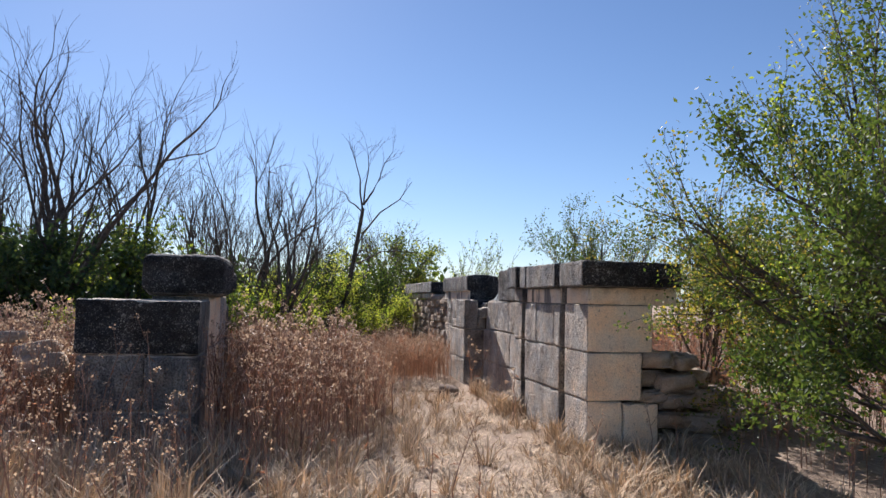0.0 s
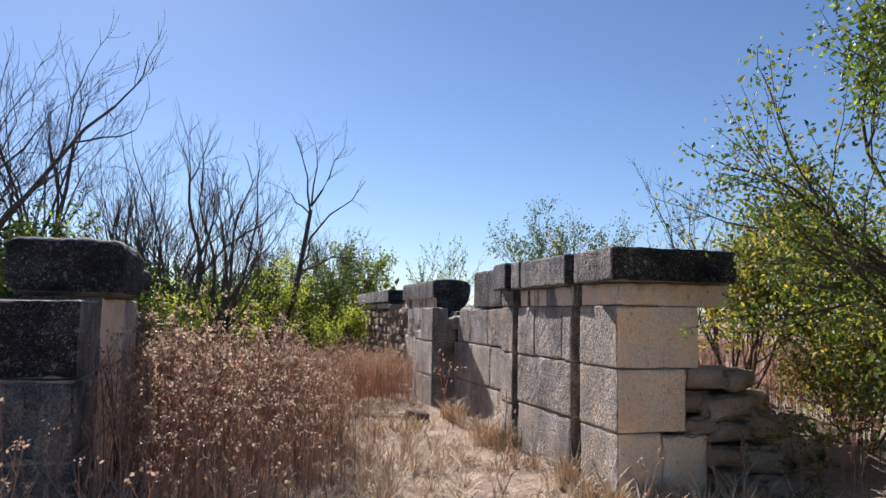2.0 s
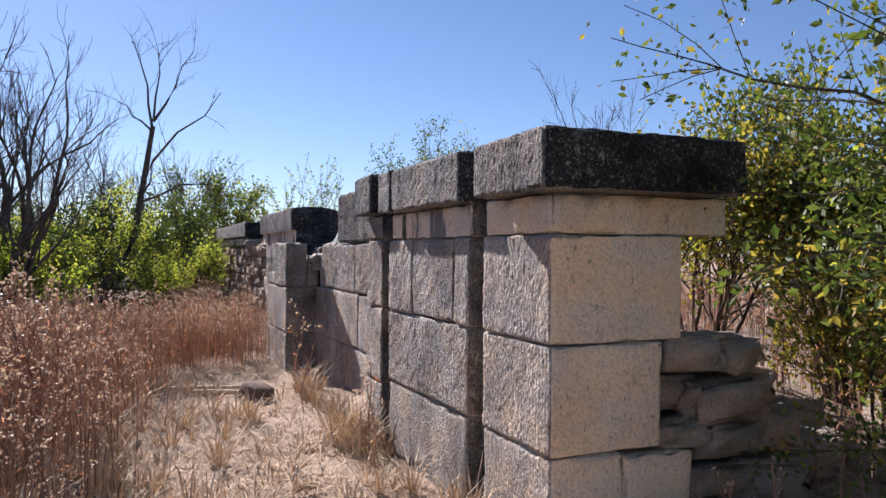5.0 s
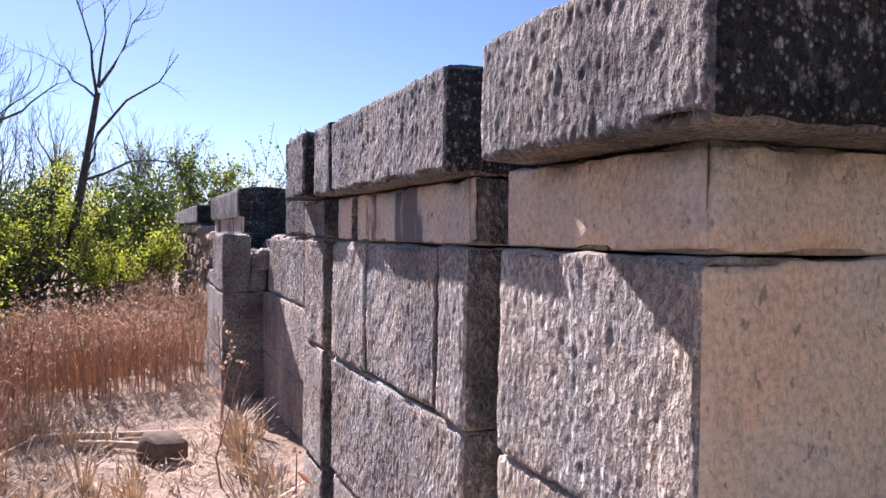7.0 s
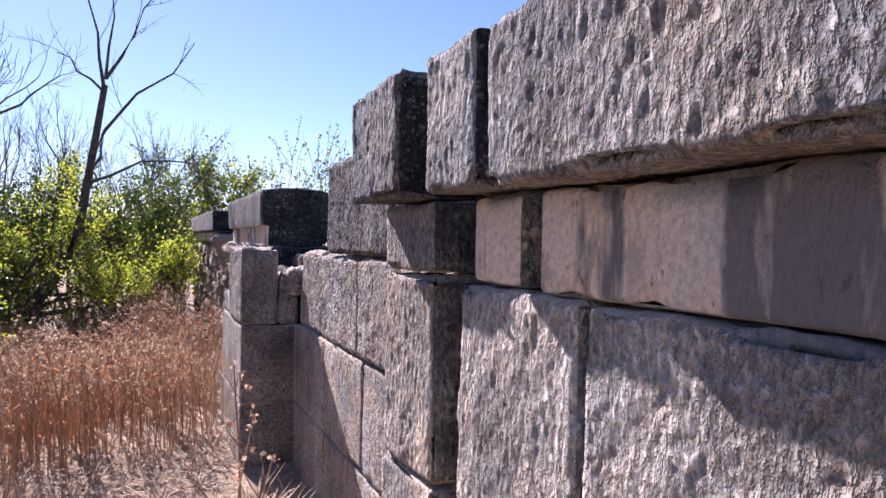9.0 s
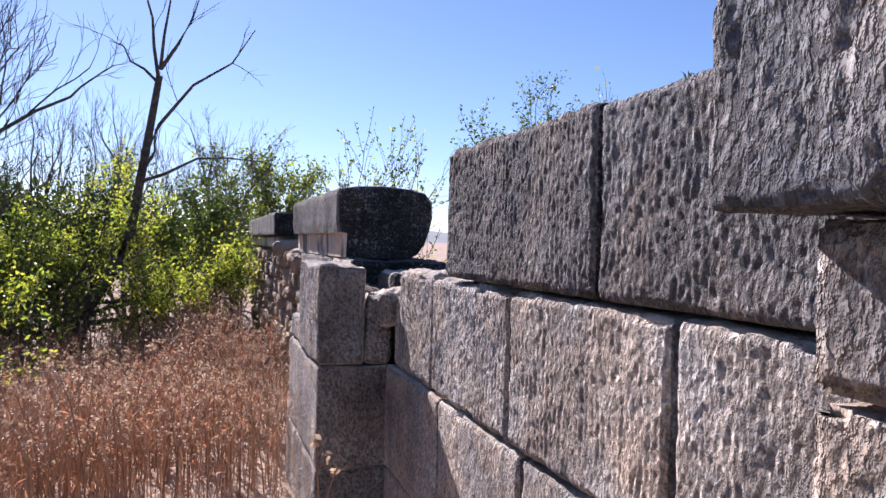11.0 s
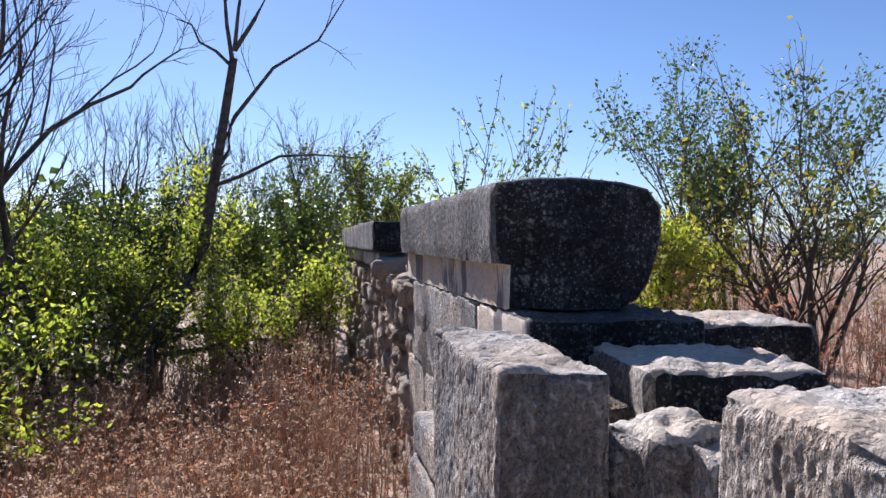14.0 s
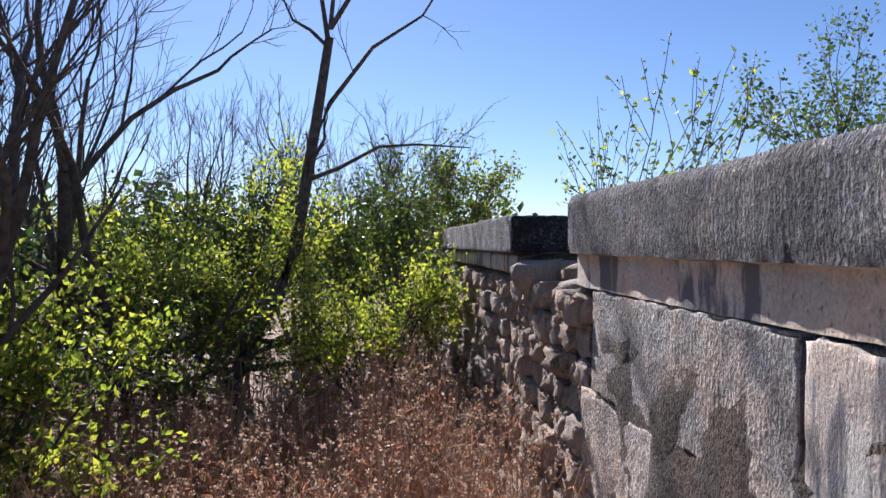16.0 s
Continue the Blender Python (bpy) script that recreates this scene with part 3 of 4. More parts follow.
def rubble(parent, x, y, z, s, r, squash=(1, 1, 1), kinds=None, turn=360):
    kinds = kinds or RUBBLE
    tilt = 14 if turn > 90 else 4
    ob = part("rubble_stone", kinds[int(r.integers(len(kinds)))], [], parent)
    ob.matrix_world = pose(x, y, z, r.uniform(-tilt, tilt), r.uniform(-tilt, tilt), r.uniform(-turn / 2, turn / 2)) @ Matrix.Diagonal((s * squash[0], s * squash[1], s * squash[2], 1))
    return ob


r1 = np.random.default_rng(3)
# rubble face of the far stretch, course upon course
z = 0.12
while z < 1.58:
    y = 15.5 + r1.uniform(0, 0.1)
    while y < 21.4:
        s = r1.uniform(0.17, 0.32) * (1 if y < 18 else 1.25)
        rubble(wall_far, 3.70 + r1.uniform(-0.025, 0.025), y + s / 2, z + r1.uniform(-0.012, 0.012), s, r1, (0.9, 1.08, 0.21 / s), SQUARED, 12)
        y += s * 0.99
    z += 0.165
for k in range(10):
    rubble(wall_far, 3.66 + r1.uniform(-0.05, 0.25), 15.75 + r1.uniform(0, 1.2), 1.50 + r1.uniform(-0.06, 0.10), r1.uniform(0.2, 0.36), r1)
# rubble beside and behind the corner
for cx, cz, s in ((4.02, 0.99, 0.36), (4.32, 0.98, 0.34), (4.02, 0.80, 0.34), (4.22, 0.76, 0.42), (4.47, 0.80, 0.36), (3.99, 0.62, 0.32), (4.23, 0.58, 0.36), (4.5, 0.6, 0.42), (4.2, 0.38, 0.44), (4.52, 0.36, 0.46), (4.8, 0.42, 0.5), (4.25, 0.18, 0.46), (4.62, 0.16, 0.5), (4.95, 0.2, 0.5)):
    rubble(wall_right, cx, 6.48 + r1.uniform(-0.08, 0.10), cz, s * 0.93, r1, (1.1, 1.2, 0.5 + 0.2 * r1.uniform()), SQUARED, 34)
for k in range(60):
    x, y = 4.2 + abs(r1.normal(0, 0.7)), r1.uniform(6.4, 9.6)
    rubble(wall_right, x, y, max(gz(x, y), 1.05 - 0.55 * (x - 4.1)) + r1.uniform(-0.1, 0.06), r1.uniform(0.18, 0.45), r1)
for k in range(60):
    x, y = r1.uniform(4.1, 4.9), r1.uniform(9.0, 16.8)
    rubble(wall_back, x, y, 1.34 - 0.75 * (x - 4.1) + r1.uniform(-0.08, 0.08), r1.uniform(0.2, 0.5), r1)
for k in range(26):
    x, y = r1.uniform(3.9, 4.5), r1.uniform(11.2, 13.0)
    rubble(wall_back, x, y, 1.34 + r1.uniform(-0.08, 0.05), r1.uniform(0.14, 0.34), r1)

# left side of the gate
wall_left = core("wall_left", -1.25, -0.52, 6.6, 10.4, 1.40, "stone gate wall with a crusted top block, half hidden by dry weeds", 105)
LEFT = [M_DIRTY, M_DIRTY, M_TOP]
block(wall_left, -1.40, -0.372, 6.18, 6.85, 1.010, 1.480, [M_DIRTY, M_BLACK, M_TOP], 0, 0.03, 0.02)
block(wall_left, -1.38, -0.83, 6.19, 6.85, 0.520, 1.002, LEFT, 0, 0.04, 0.02)
block(wall_left, -0.82, -0.375, 6.18, 6.85, 0.525, 1.000, LEFT, 0, 0.04, 0.02)
block(wall_left, -1.39, -0.376, 6.19, 6.85, -0.05, 0.515, LEFT, 0, 0.04, 0.02)
for z0, z1 in ((-0.05, 0.515), (0.525, 1.0), (1.01, 1.52)):
    block(wall_left, -0.95, -0.40, 7.06, 8.05, z0, z1, [M_BEIGE, M_DIRTY, M_TOP], 0, 0.05, 0.018)
    block(wall_left, -0.95, -0.44, 8.16, 9.10, z0, z1, [M_TOOL, M_DIRTY, M_TOP], 0, 0.05, 0.018)
block(wall_left, -0.94, -0.385, 7.02, 8.04, 1.525, 1.66, [M_BEIGE, M_BEIGE, M_TOP], 0, 0.04, 0.015)
block(wall_left, -1.03, -0.27, 6.93, 8.10, 1.53, 1.925, [M_BLACK, M_BLACK, M_CAPF], 0, 0.03, 0.07, wobble=0.02)
block(wall_left, -0.98, -0.30, 8.15, 8.95, 1.60, 1.82, [M_BLACK, M_BLACK, M_CAPF], 0, 0.04, 0.05, wobble=0.02)
for k in range(46):
    x = -1.45 - r1.uniform(0, 3.2)
    rubble(wall_left, x, 6.6 + r1.uniform(-0.1, 0.5), gz(x, 6.6) + r1.uniform(0.0, 1.05), r1.uniform(0.28, 0.55), r1)


# ---- trees and shrubs ----
def grow(g, r, p, d, length, rad, level, tips, bend=0.25, up=0.15, split=(2, 4), angle=0.6, shrink=0.66, twig=0.004, fine=None):
    """A limb of several bent segments that carries thinner limbs; ends are noted in tips."""
    n = 4 if level > 0 else 3
    pts, radii = [np.array(p, float)], [rad]
    d = np.array(d, float) / np.linalg.norm(d)
    for k in range(n):
        d = d + r.normal(0, bend / 2, 3) + np.array([0, 0, up * 0.3])
        d /= np.linalg.norm(d)
        pts.append(pts[-1] + d * length / n)
        radii.append(max(twig * 0.6, rad * (1 - 0.45 * (k + 1) / n)))
    g.tube(pts, radii, 6 if rad > 0.03 else (4 if rad > 0.012 else 3), 0)
    pts = np.array(pts)
    if level == 0:
        tips.append(pts)
        return
    kids = int(r.integers(split[0], split[1] + 1))
    for k in range(kids + 1):
        f = 1.0 if k == 0 else r.uniform(0.35, 0.95)
        i = min(n - 1, int(f * n))
        q = pts[i] + (pts[i + 1] - pts[i]) * (f * n - i)
        base = pts[i + 1] - pts[i]
        base /= np.linalg.norm(base)
        side = np.cross(base, r.normal(size=3))
        side /= np.linalg.norm(side) + 1e-9
        a = angle * r.uniform(0.5, 1.3) * (0.5 if k == 0 else 1.0)
        nd = base * math.cos(a) + side * math.sin(a) + np.array([0, 0, up])
        grow(fine or g, r, q, nd, length * shrink * r.uniform(0.75, 1.15), max(twig, radii[min(n, i + 1)] * (0.85 if k == 0 else 0.6)), level - 1, tips, bend, up, split, angle, shrink, twig)


def scatter_on(tips, r, per, spread):
    out = []
    for pts in tips:
        f = r.uniform(0.1, 1.0, per) * (len(pts) - 1)
        i = np.minimum(f.astype(int), len(pts) - 2)
        out.append(pts[i] + (pts[i + 1] - pts[i]) * (f - i)[:, None] + r.normal(0, spread, (per, 3)))
    return np.concatenate(out) if out else np.zeros((0, 3))


def tree(name, x, y, limbs, label, category, seed, bark=None, leaf=None, leaf_size=0.06, per=10, spread=0.04, sink=0.08, z0=None, group="", leaf2=None, keep=None, **kw):
    """limbs: rows of (start height, direction, length, radius, levels). Trunk and crown are parts of one tree."""
    r = np.random.default_rng(seed)
    base = gz(x, y) - sink if z0 is None else z0
    top = tagged(new(name), label, category, group)
    top.location = (x, y, base)
    g, fine, tips = Geo(), Geo(), []
    for h, d, ln, rad, lev in limbs:
        start = h if isinstance(h, tuple) else (0, 0, h)
        grow(g, r, start, d, ln, rad, lev, tips, fine=fine, **kw)
    part("trunk", g, [bark or M_BARK], top, "", True)
    tagged(part("branchwork", fine, [bark or M_BARK], top, "", True), kind="stuff")
    if leaf is not None:
        pos = scatter_on(tips, r, per, spread)
        if keep is not None:
            pos = pos[keep(pos)]
        cg = Geo()
        pick = r.uniform(size=len(pos)) < 0.22
        cg.leaves(pos[~pick], leaf_size, r, 0)
        cg.leaves(pos[pick], leaf_size, r, 1)
        part("crown", cg, [leaf, leaf2 or leaf], top)
    return top


# the elm beside the gate corner, reaching over the path
tree("elm_tree", 5.55, 4.6, [
    (0.0, (0.02, 0.05, 1), 1.1, 0.075, 0), ((0.0, 0.05, 1.0), (-0.85, -0.05, 0.66), 1.5, 0.045, 3), ((0, 0, 0.9), (-0.9, 0.22, 0.30), 1.45, 0.036, 3), ((0, 0, 1.0), (-0.8, -0.35, 0.9), 1.45, 0.04, 3),
    ((0, 0, 1.0), (-0.25, 0.25, 1.0), 1.5, 0.05, 3), ((0, 0, 1.0), (0.35, -0.1, 1.0), 1.6, 0.05, 3), ((0, 0, 0.8), (0.7, 0.5, 0.55), 1.3, 0.04, 3),
    ((0, 0, 0.9), (0.1, -0.9, 0.6), 1.15, 0.035, 3), ((0, 0, 0.6), (-0.35, 0.62, 0.22), 1.15, 0.03, 3), ((0, 0, 0.5), (0.5, -0.6, 0.25), 1.1, 0.03, 3)],
    "leafy elm with small turning leaves and long bare twigs", "tree", 11, M_BARK, M_LEAF, 0.038, 26, 0.05, leaf2=M_LEAFO, angle=0.62, shrink=0.62, up=0.06, split=(3, 4), twig=0.003)
tree("elm_tree", 6.6, 5.3, [(0.0, (0.0, 0.1, 1), 1.6, 0.09, 0)] + [((0, 0, h), d, 1.7, 0.045, 3) for h, d in ((1.5, (0.1, 0, 1)), (1.3, (-0.8, 0.1, 0.7)), (1.3, (0.6, 0.5, 0.8)), (1.1, (-0.4, -0.8, 0.7)), (0.9, (-0.7, 0.5, 0.4)))],
     "taller leafy elm standing behind the other elm", "tree", 12, M_BARK, M_LEAF, 0.05, 44, 0.08, leaf2=M_LEAFY, split=(3, 4), shrink=0.64)

tree("elm_tree", 4.55, 3.1, [(0.0, (0.0, 0.0, 1), 1.0, 0.07, 0)] + [((0, 0, h), d, ln, 0.036, 3) for h, d, ln in ((0.9, (0.05, 0, 1), 1.5), (0.9, (-0.45, 0.1, 0.9), 1.25), (0.9, (0.3, 0.4, 0.9), 1.3), (0.8, (-0.3, -0.5, 0.9), 1.2), (0.5, (-0.6, 0.3, 0.45), 0.85), (0.4, (0.6, -0.1, 0.5), 0.9), (0.3, (-0.5, -0.2, 0.2), 0.75), (0.3, (0.1, 0.6, 0.3), 0.8))],
     "dense light green elm at the path's edge", "tree", 17, M_BARK, M_LEAF, 0.042, 38, 0.06, leaf2=M_LEAF, split=(3, 4), shrink=0.62, up=0.08)

# low sunlit tree in the weeds
tree("elm_tree", 0.7, 20.75, [(0.0, (0.12, 0.0, 1), 1.3, 0.06, 0)] + [((0.1, 0, h), d, ln, 0.036, 3) for h, d, ln in ((1.2, (0.9, 0.0, 0.30), 1.2), (1.2, (0.6, 0.2, 0.7), 1.15), (1.3, (0.0, 0.1, 1.0), 1.2), (1.1, (-0.7, -0.1, 0.65), 1.25), (0.9, (-1.0, 0.2, 0.3), 1.3), (1.1, (0.5, 0.8, 0.5), 1.0), (0.7, (-0.85, 0.3, 0.1), 1.1))],
     "low elm with bright yellow-green leaves around a leaning tree", "tree", 13, M_BARK, M_LEAFY, 0.064, 15, 0.07, leaf2=M_LEAF, split=(3, 4), up=0.08, angle=0.7)
tree("elm_tree", -0.4, 20.4, [(0.0, (0.05, 0.0, 1), 1.2, 0.08, 0)] + [((0.05, 0, h), d, 1.15, 0.036, 3) for h, d in ((1.1, (0.8, 0.0, 0.4)), (1.1, (0.1, 0.2, 1.0)), (1.0, (-0.8, 0.1, 0.6)), (0.7, (0.3, -0.8, 0.5)), (0.6, (0.8, -0.3, 0.3)), (0.6, (-0.6, -0.6, 0.3)))],
     "green elm with a dark trunk standing in weeds", "tree", 16, M_BARK, M_LEAF, 0.058, 16, 0.06, leaf2=M_LEAFY, split=(3, 4), up=0.08, angle=0.7)
tree("elm_tree", -0.6, 16.6, [((0.1 * k - 0.2, 0.1 * (k % 3), 0.0), (r0, r1_, 1.0), 1.0, 0.035, 3) for k, (r0, r1_) in enumerate(((-0.5, 0.1), (0.4, -0.2), (0.0, 0.4), (-0.2, -0.4), (0.6, 0.3)))],
     "green elm thicket among dry weeds", "tree", 14, M_BARK, M_LEAF, 0.075, 10, 0.06, leaf2=M_LEAFY, split=(3, 4))

# dead tree with a high fork
def side_twigs(g, r, pts, rad, n, tips):
    pts = np.asarray(pts, float)
    for k in range(n):
        f = r.uniform(0.35, 1.0) * (len(pts) - 1)
        i = min(len(pts) - 2, int(f))
        q = pts[i] + (pts[i + 1] - pts[i]) * (f - i)
        base = (pts[i + 1] - pts[i]) / np.linalg.norm(pts[i + 1] - pts[i])
        d = base + r.normal(0, 0.5, 3) + [0, 0, 0.25]
        grow(g, r, q, d, r.uniform(0.35, 0.8), rad * 0.45, 1, tips, 0.35, 0.1, (1, 3), 0.6, 0.6, 0.003)


FORK_LIMBS = [
    ("trunk", 0.135, 0.05, 3, [(0.87, -0.9), (0.9, -0.49), (1.05, 0.27), (1.2, 0.68), (1.54, 1.23), (1.71, 1.72), (1.89, 2.84), (2.07, 4.05)]),
    ("limb", 0.040, 0.010, 4, [(1.15, 0.37), (1.72, 0.42), (2.12, 0.54), (2.66, 0.55), (3.0, 0.75)]),
    ("limb", 0.035, 0.008, 6, [(1.2, 0.68), (1.44, 0.67), (1.79, 0.69), (1.99, 0.59), (2.42, 0.7), (2.8, 1.0)]),
    ("limb", 0.045, 0.012, 4, [(1.45, -0.5), (1.63, -0.09), (1.9, 0.33), (2.15, 0.97)]),
    ("limb", 0.030, 0.006, 6, [(2.05, 4.05), (1.98, 4.49), (1.96, 4.88), (1.81, 5.41), (1.67, 5.80)]),
    ("limb", 0.028, 0.006, 5, [(2.08, 4.15), (2.12, 4.68), (2.20, 5.17), (2.16, 5.65)]),
    ("limb", 0.032, 0.006, 6, [(2.08, 4.15), (2.32, 4.53), (2.51, 4.92), (2.64, 5.36), (2.87, 5.70)]),
    ("limb", 0.024, 0.006, 3, [(2.05, 3.95), (1.85, 4.15), (1.67, 4.22), (1.57, 4.44), (1.38, 4.51)]),
    ("limb", 0.036, 0.007, 3, [(1.89, 2.84), (2.08, 3.33), (2.55, 3.95), (3.11, 4.36), (3.44, 4.88)]),
    ("limb", 0.030, 0.007, 4, [(1.80, 2.45), (2.18, 2.60), (2.63, 2.86), (3.06, 2.88), (3.64, 2.84)]),
]
ft = tagged(new("dead_tree"), "tall leaning tree, dead and forked above, its dark trunk in weeds", "dead tree", "dead trees")
ft.location = (0.9, 20.35, gz(0.9, 20.35) - 0.08)
r15 = np.random.default_rng(15)
for kind_, r_a, r_b, tw, pts in FORK_LIMBS:
    q = np.array([(px - 0.9, 0.0, pz - ft.location.z) for px, pz in pts])
    q[1:, 1] += r15.normal(0, 0.05, len(q) - 1) if kind_ == "limb" else 0.0
    g = Geo()
    g.tube(q, np.linspace(r_a, r_b, len(q)), 7)
    side_twigs(g, r15, q, r_a * 0.5, tw, [])
    part(kind_, g, [M_BARK], ft, "", True)


def dead(x, y, h, seed, stems=3, lean=0.2, label="bare dead tree with many upright grey limbs"):
    r = np.random.default_rng(seed)
    limbs = []
    for k in range(stems):
        a = r.uniform(0, 6.28)
        limbs.append(((0.1 * math.cos(a), 0.1 * math.sin(a), 0.0), (lean * math.cos(a), lean * math.sin(a), 1.0), h * r.uniform(0.40, 0.49), 0.0125 * h * r.uniform(0.7, 1.15), 4))
    return tree("dead_tree", x, y, limbs, label, "dead tree", seed, M_BARK, split=(2, 3), bend=0.26, angle=0.55, shrink=0.60, up=0.14, group="dead trees", twig=0.0042)


for x, y, h, seed, st in ((-0.4, 16.3, 6.0, 21, 5), (-0.35, 20.9, 8.0, 22, 5), (-1.9, 20.5, 6.0, 23, 5), (-4.4, 14.8, 8.0, 24, 4), (-3.2, 16.2, 7.2, 25, 5), (-4.6, 17.0, 7.0, 26, 3), (-6.2, 15.5, 7.4, 27, 4), (-2.6, 24.0, 6.2, 28, 4), (2.9, 26.5, 5.2, 29, 5), (1.2, 27.0, 5.6, 32, 5), (-7.5, 19.0, 7.6, 30, 3), (0.2, 25.0, 6.0, 33, 4), (9.9, 15.0, 5.2, 31, 2)):
    dead(x, y, h, seed, st, 0.42 if seed == 22 else 0.2)


def shrub(x, y, h, wide, seed, leaf, leaf2, label, size=0.09, per=9, stems=7, spread=0.07, z0=None, levels=3):
    r = np.random.default_rng(seed)
    limbs = []
    for k in range(stems):
        a = 6.283 * k / stems + r.uniform(-0.4, 0.4)
        t = r.uniform(0.15, 1.0) * wide / h * 1.6
        limbs.append(((0.06 * math.cos(a), 0.06 * math.sin(a), 0), (t * math.cos(a), t * math.sin(a), 1.0), h * 0.44 * r.uniform(0.8, 1.1), (0.009 if z0 is None else 0.0045) * h, levels))
    return tree("shrub", x, y, limbs, label, "shrub", seed, M_BARK, leaf, size, per, spread, z0=z0, leaf2=leaf2, split=(3, 4), shrink=0.6, up=0.10, twig=0.004)


shrub(4.7, 31.5, 5.8, 1.5, 41, M_LEAF, M_LEAFY, "rounded grey-green shrub beyond the wall", 0.11, 9)
shrub(9.0, 20.6, 4.9, 1.6, 42, M_LEAF, M_LEAFD, "upright green shrub with thin twigs in the dry field", 0.075, 15, 8)
shrub(7.4, 19.2, 2.6, 0.8, 43, M_LEAFY, M_LEAFO, "yellowing shrub in the dry field", 0.07, 9)
shrub(8.7, 18.3, 4.2, 1.4, 44, M_LEAFO, M_LEAF, "nearly bare shrub with a few leaves", 0.07, 2, 8)
shrub(4.7, 17.9, 3.1, 1.0, 45, M_LEAF, M_LEAFY, "young sapling with pale leaves behind the wall", 0.055, 8, 6, 0.02, 0.6, 2)
shrub(5.25, 17.85, 2.7, 0.3, 46, M_LEAF, M_LEAFO, "young sapling with pale leaves behind the wall", 0.055, 5, 2, 0.02, 0.6, 2)
shrub(-2.9, 15.4, 4.1, 1.2, 47, M_LEAF, M_LEAFY, "tall light green shrub beside dead trees", 0.10, 11, 8)
shrub(-4.6, 14.0, 3.7, 1.7, 48, M_LEAFD, M_LEAF, "dense dark green shrub under dead trees", 0.11, 14, 9)
shrub(-6.3, 14.2, 4.2, 1.8, 49, M_LEAFD, M_LEAF, "dense dark green shrub under dead trees", 0.11, 14, 9)
shrub(-3.4, 16.6, 3.9, 1.5, 50, M_LEAFD, M_LEAF, "dense dark green shrub under dead trees", 0.11, 12, 8)
shrub(-1.6, 18.8, 3.8, 1.3, 51, M_LEAFD, M_LEAF, "dark green shrub behind the weeds", 0.10, 12, 8)
shrub(-0.1, 22.6, 3.5, 1.2, 52, M_LEAF, M_LEAFD, "green shrub behind the weeds", 0.10, 11, 8)
shrub(0.5, 23.8, 4.6, 1.0, 53, M_LEAFD, M_LEAFD, "dark juniper-like shrub among bare trees", 0.08, 16, 8, 0.05)
shrub(2.7, 23.0, 3.6, 1.1, 54, M_LEAF, M_LEAFD, "low grey-green shrub behind the weeds", 0.09, 9, 7)
shrub(-2.4, 10.6, 1.6, 0.9, 55, M_LEAFY, M_LEAF, "low yellow-green shrub behind the gate wall", 0.07, 9, 7)

shrub(6.3, 7.4, 2.9, 1.1, 56, M_LEAF, M_LEAFO, "tangled shrub growing out of the rubble", 0.055, 16, 9)
shrub(7.7, 6.7, 3.5, 1.4, 57, M_LEAF, M_LEAFY, "dense green shrub beside the elms", 0.06, 18, 9)
shrub(5.7, 6.6, 1.7, 0.8, 58, M_LEAFO, M_LEAF, "low turning shrub among fallen stones", 0.045, 14, 8)
shrub(8.8, 8.6, 3.3, 1.4, 59, M_LEAFD, M_LEAF, "dense green shrub behind the rubble", 0.07, 14, 9)
shrub(6.6, 3.9, 2.4, 1.2, 60, M_LEAF, M_LEAFY, "dense green shrub beside the elms", 0.05, 22, 9)
shrub(-0.5, 16.9, 3.3, 1.1, 63, M_LEAFY, M_LEAF, "yellow-green shrub among dead trunks", 0.075, 12, 8)
shrub(-1.2, 15.2, 2.9, 1.1, 64, M_LEAF, M_LEAFY, "green shrub among tall weeds", 0.075, 12, 8)
shrub(2.75, 19.6, 2.5, 0.8, 66, M_LEAFY, M_LEAF, "yellow-green shrub leaning to the rubble wall", 0.058, 8, 7)
shrub(5.3, 7.7, 2.3, 0.9, 65, M_LEAFO, M_LEAF, "sparse turning shrub behind the gate corner", 0.05, 9, 8)
fw = Geo()
rw = np.random.default_rng(61)
for k in range(70):
    a = radians(rw.uniform(-8, 70))
    dist = rw.uniform(30, 75)
    cx, cy = 2 - math.sin(a) * dist, 6 + math.cos(a) * dist
    hh, ww = rw.uniform(1.8, 4.2), rw.uniform(1.5, 3.2)
    n = 420
    u = rw.normal(size=(n, 3))
    u /= np.linalg.norm(u, axis=1)[:, None]
    u *= rw.uniform(0.35, 1.0, (n, 1))
    lump = 1 + 0.35 * vnoise(u * 3 + k, 1.0, 62)[:, None]
    p = u * lump * [ww, ww, hh * 0.55] + [cx, cy, hh * 0.5]
    p = p[p[:, 2] > 0]
    fw.leaves(p, 0.42, rw, int(rw.integers(0, 2)), 0.8)
tagged(part("far_woods", fw, [M_LEAFD, M_LEAF]), "distant green thicket along the field edge", "woods", kind="stuff")

hg = Geo()
ha = np.linspace(radians(-75), radians(75), 160)
hh = 26 + 12 * np.sin(ha * 5 + 1) + 7 * np.sin(ha * 13) + 4 * np.sin(ha * 31)
hv = np.concatenate([np.stack([np.sin(ha) * R, np.cos(ha) * R, z * np.ones_like(ha)], 1) for R, z in ((1500, hh * 0 - 1), (1700, hh * 0.8), (1900, hh), (2200, hh * 0 - 1))])
hi_ = (np.arange(3)[:, None] * 160 + np.arange(159)[None]).ravel()
hg.add(hv, np.concatenate([np.stack([hi_, hi_ + 1, hi_ + 161], 1), np.stack([hi_, hi_ + 161, hi_ + 160], 1)]))
tagged(part("backdrop", hg, [M_FAR], None, "", True), "low hazy hills on the horizon", "hills", kind="structure")


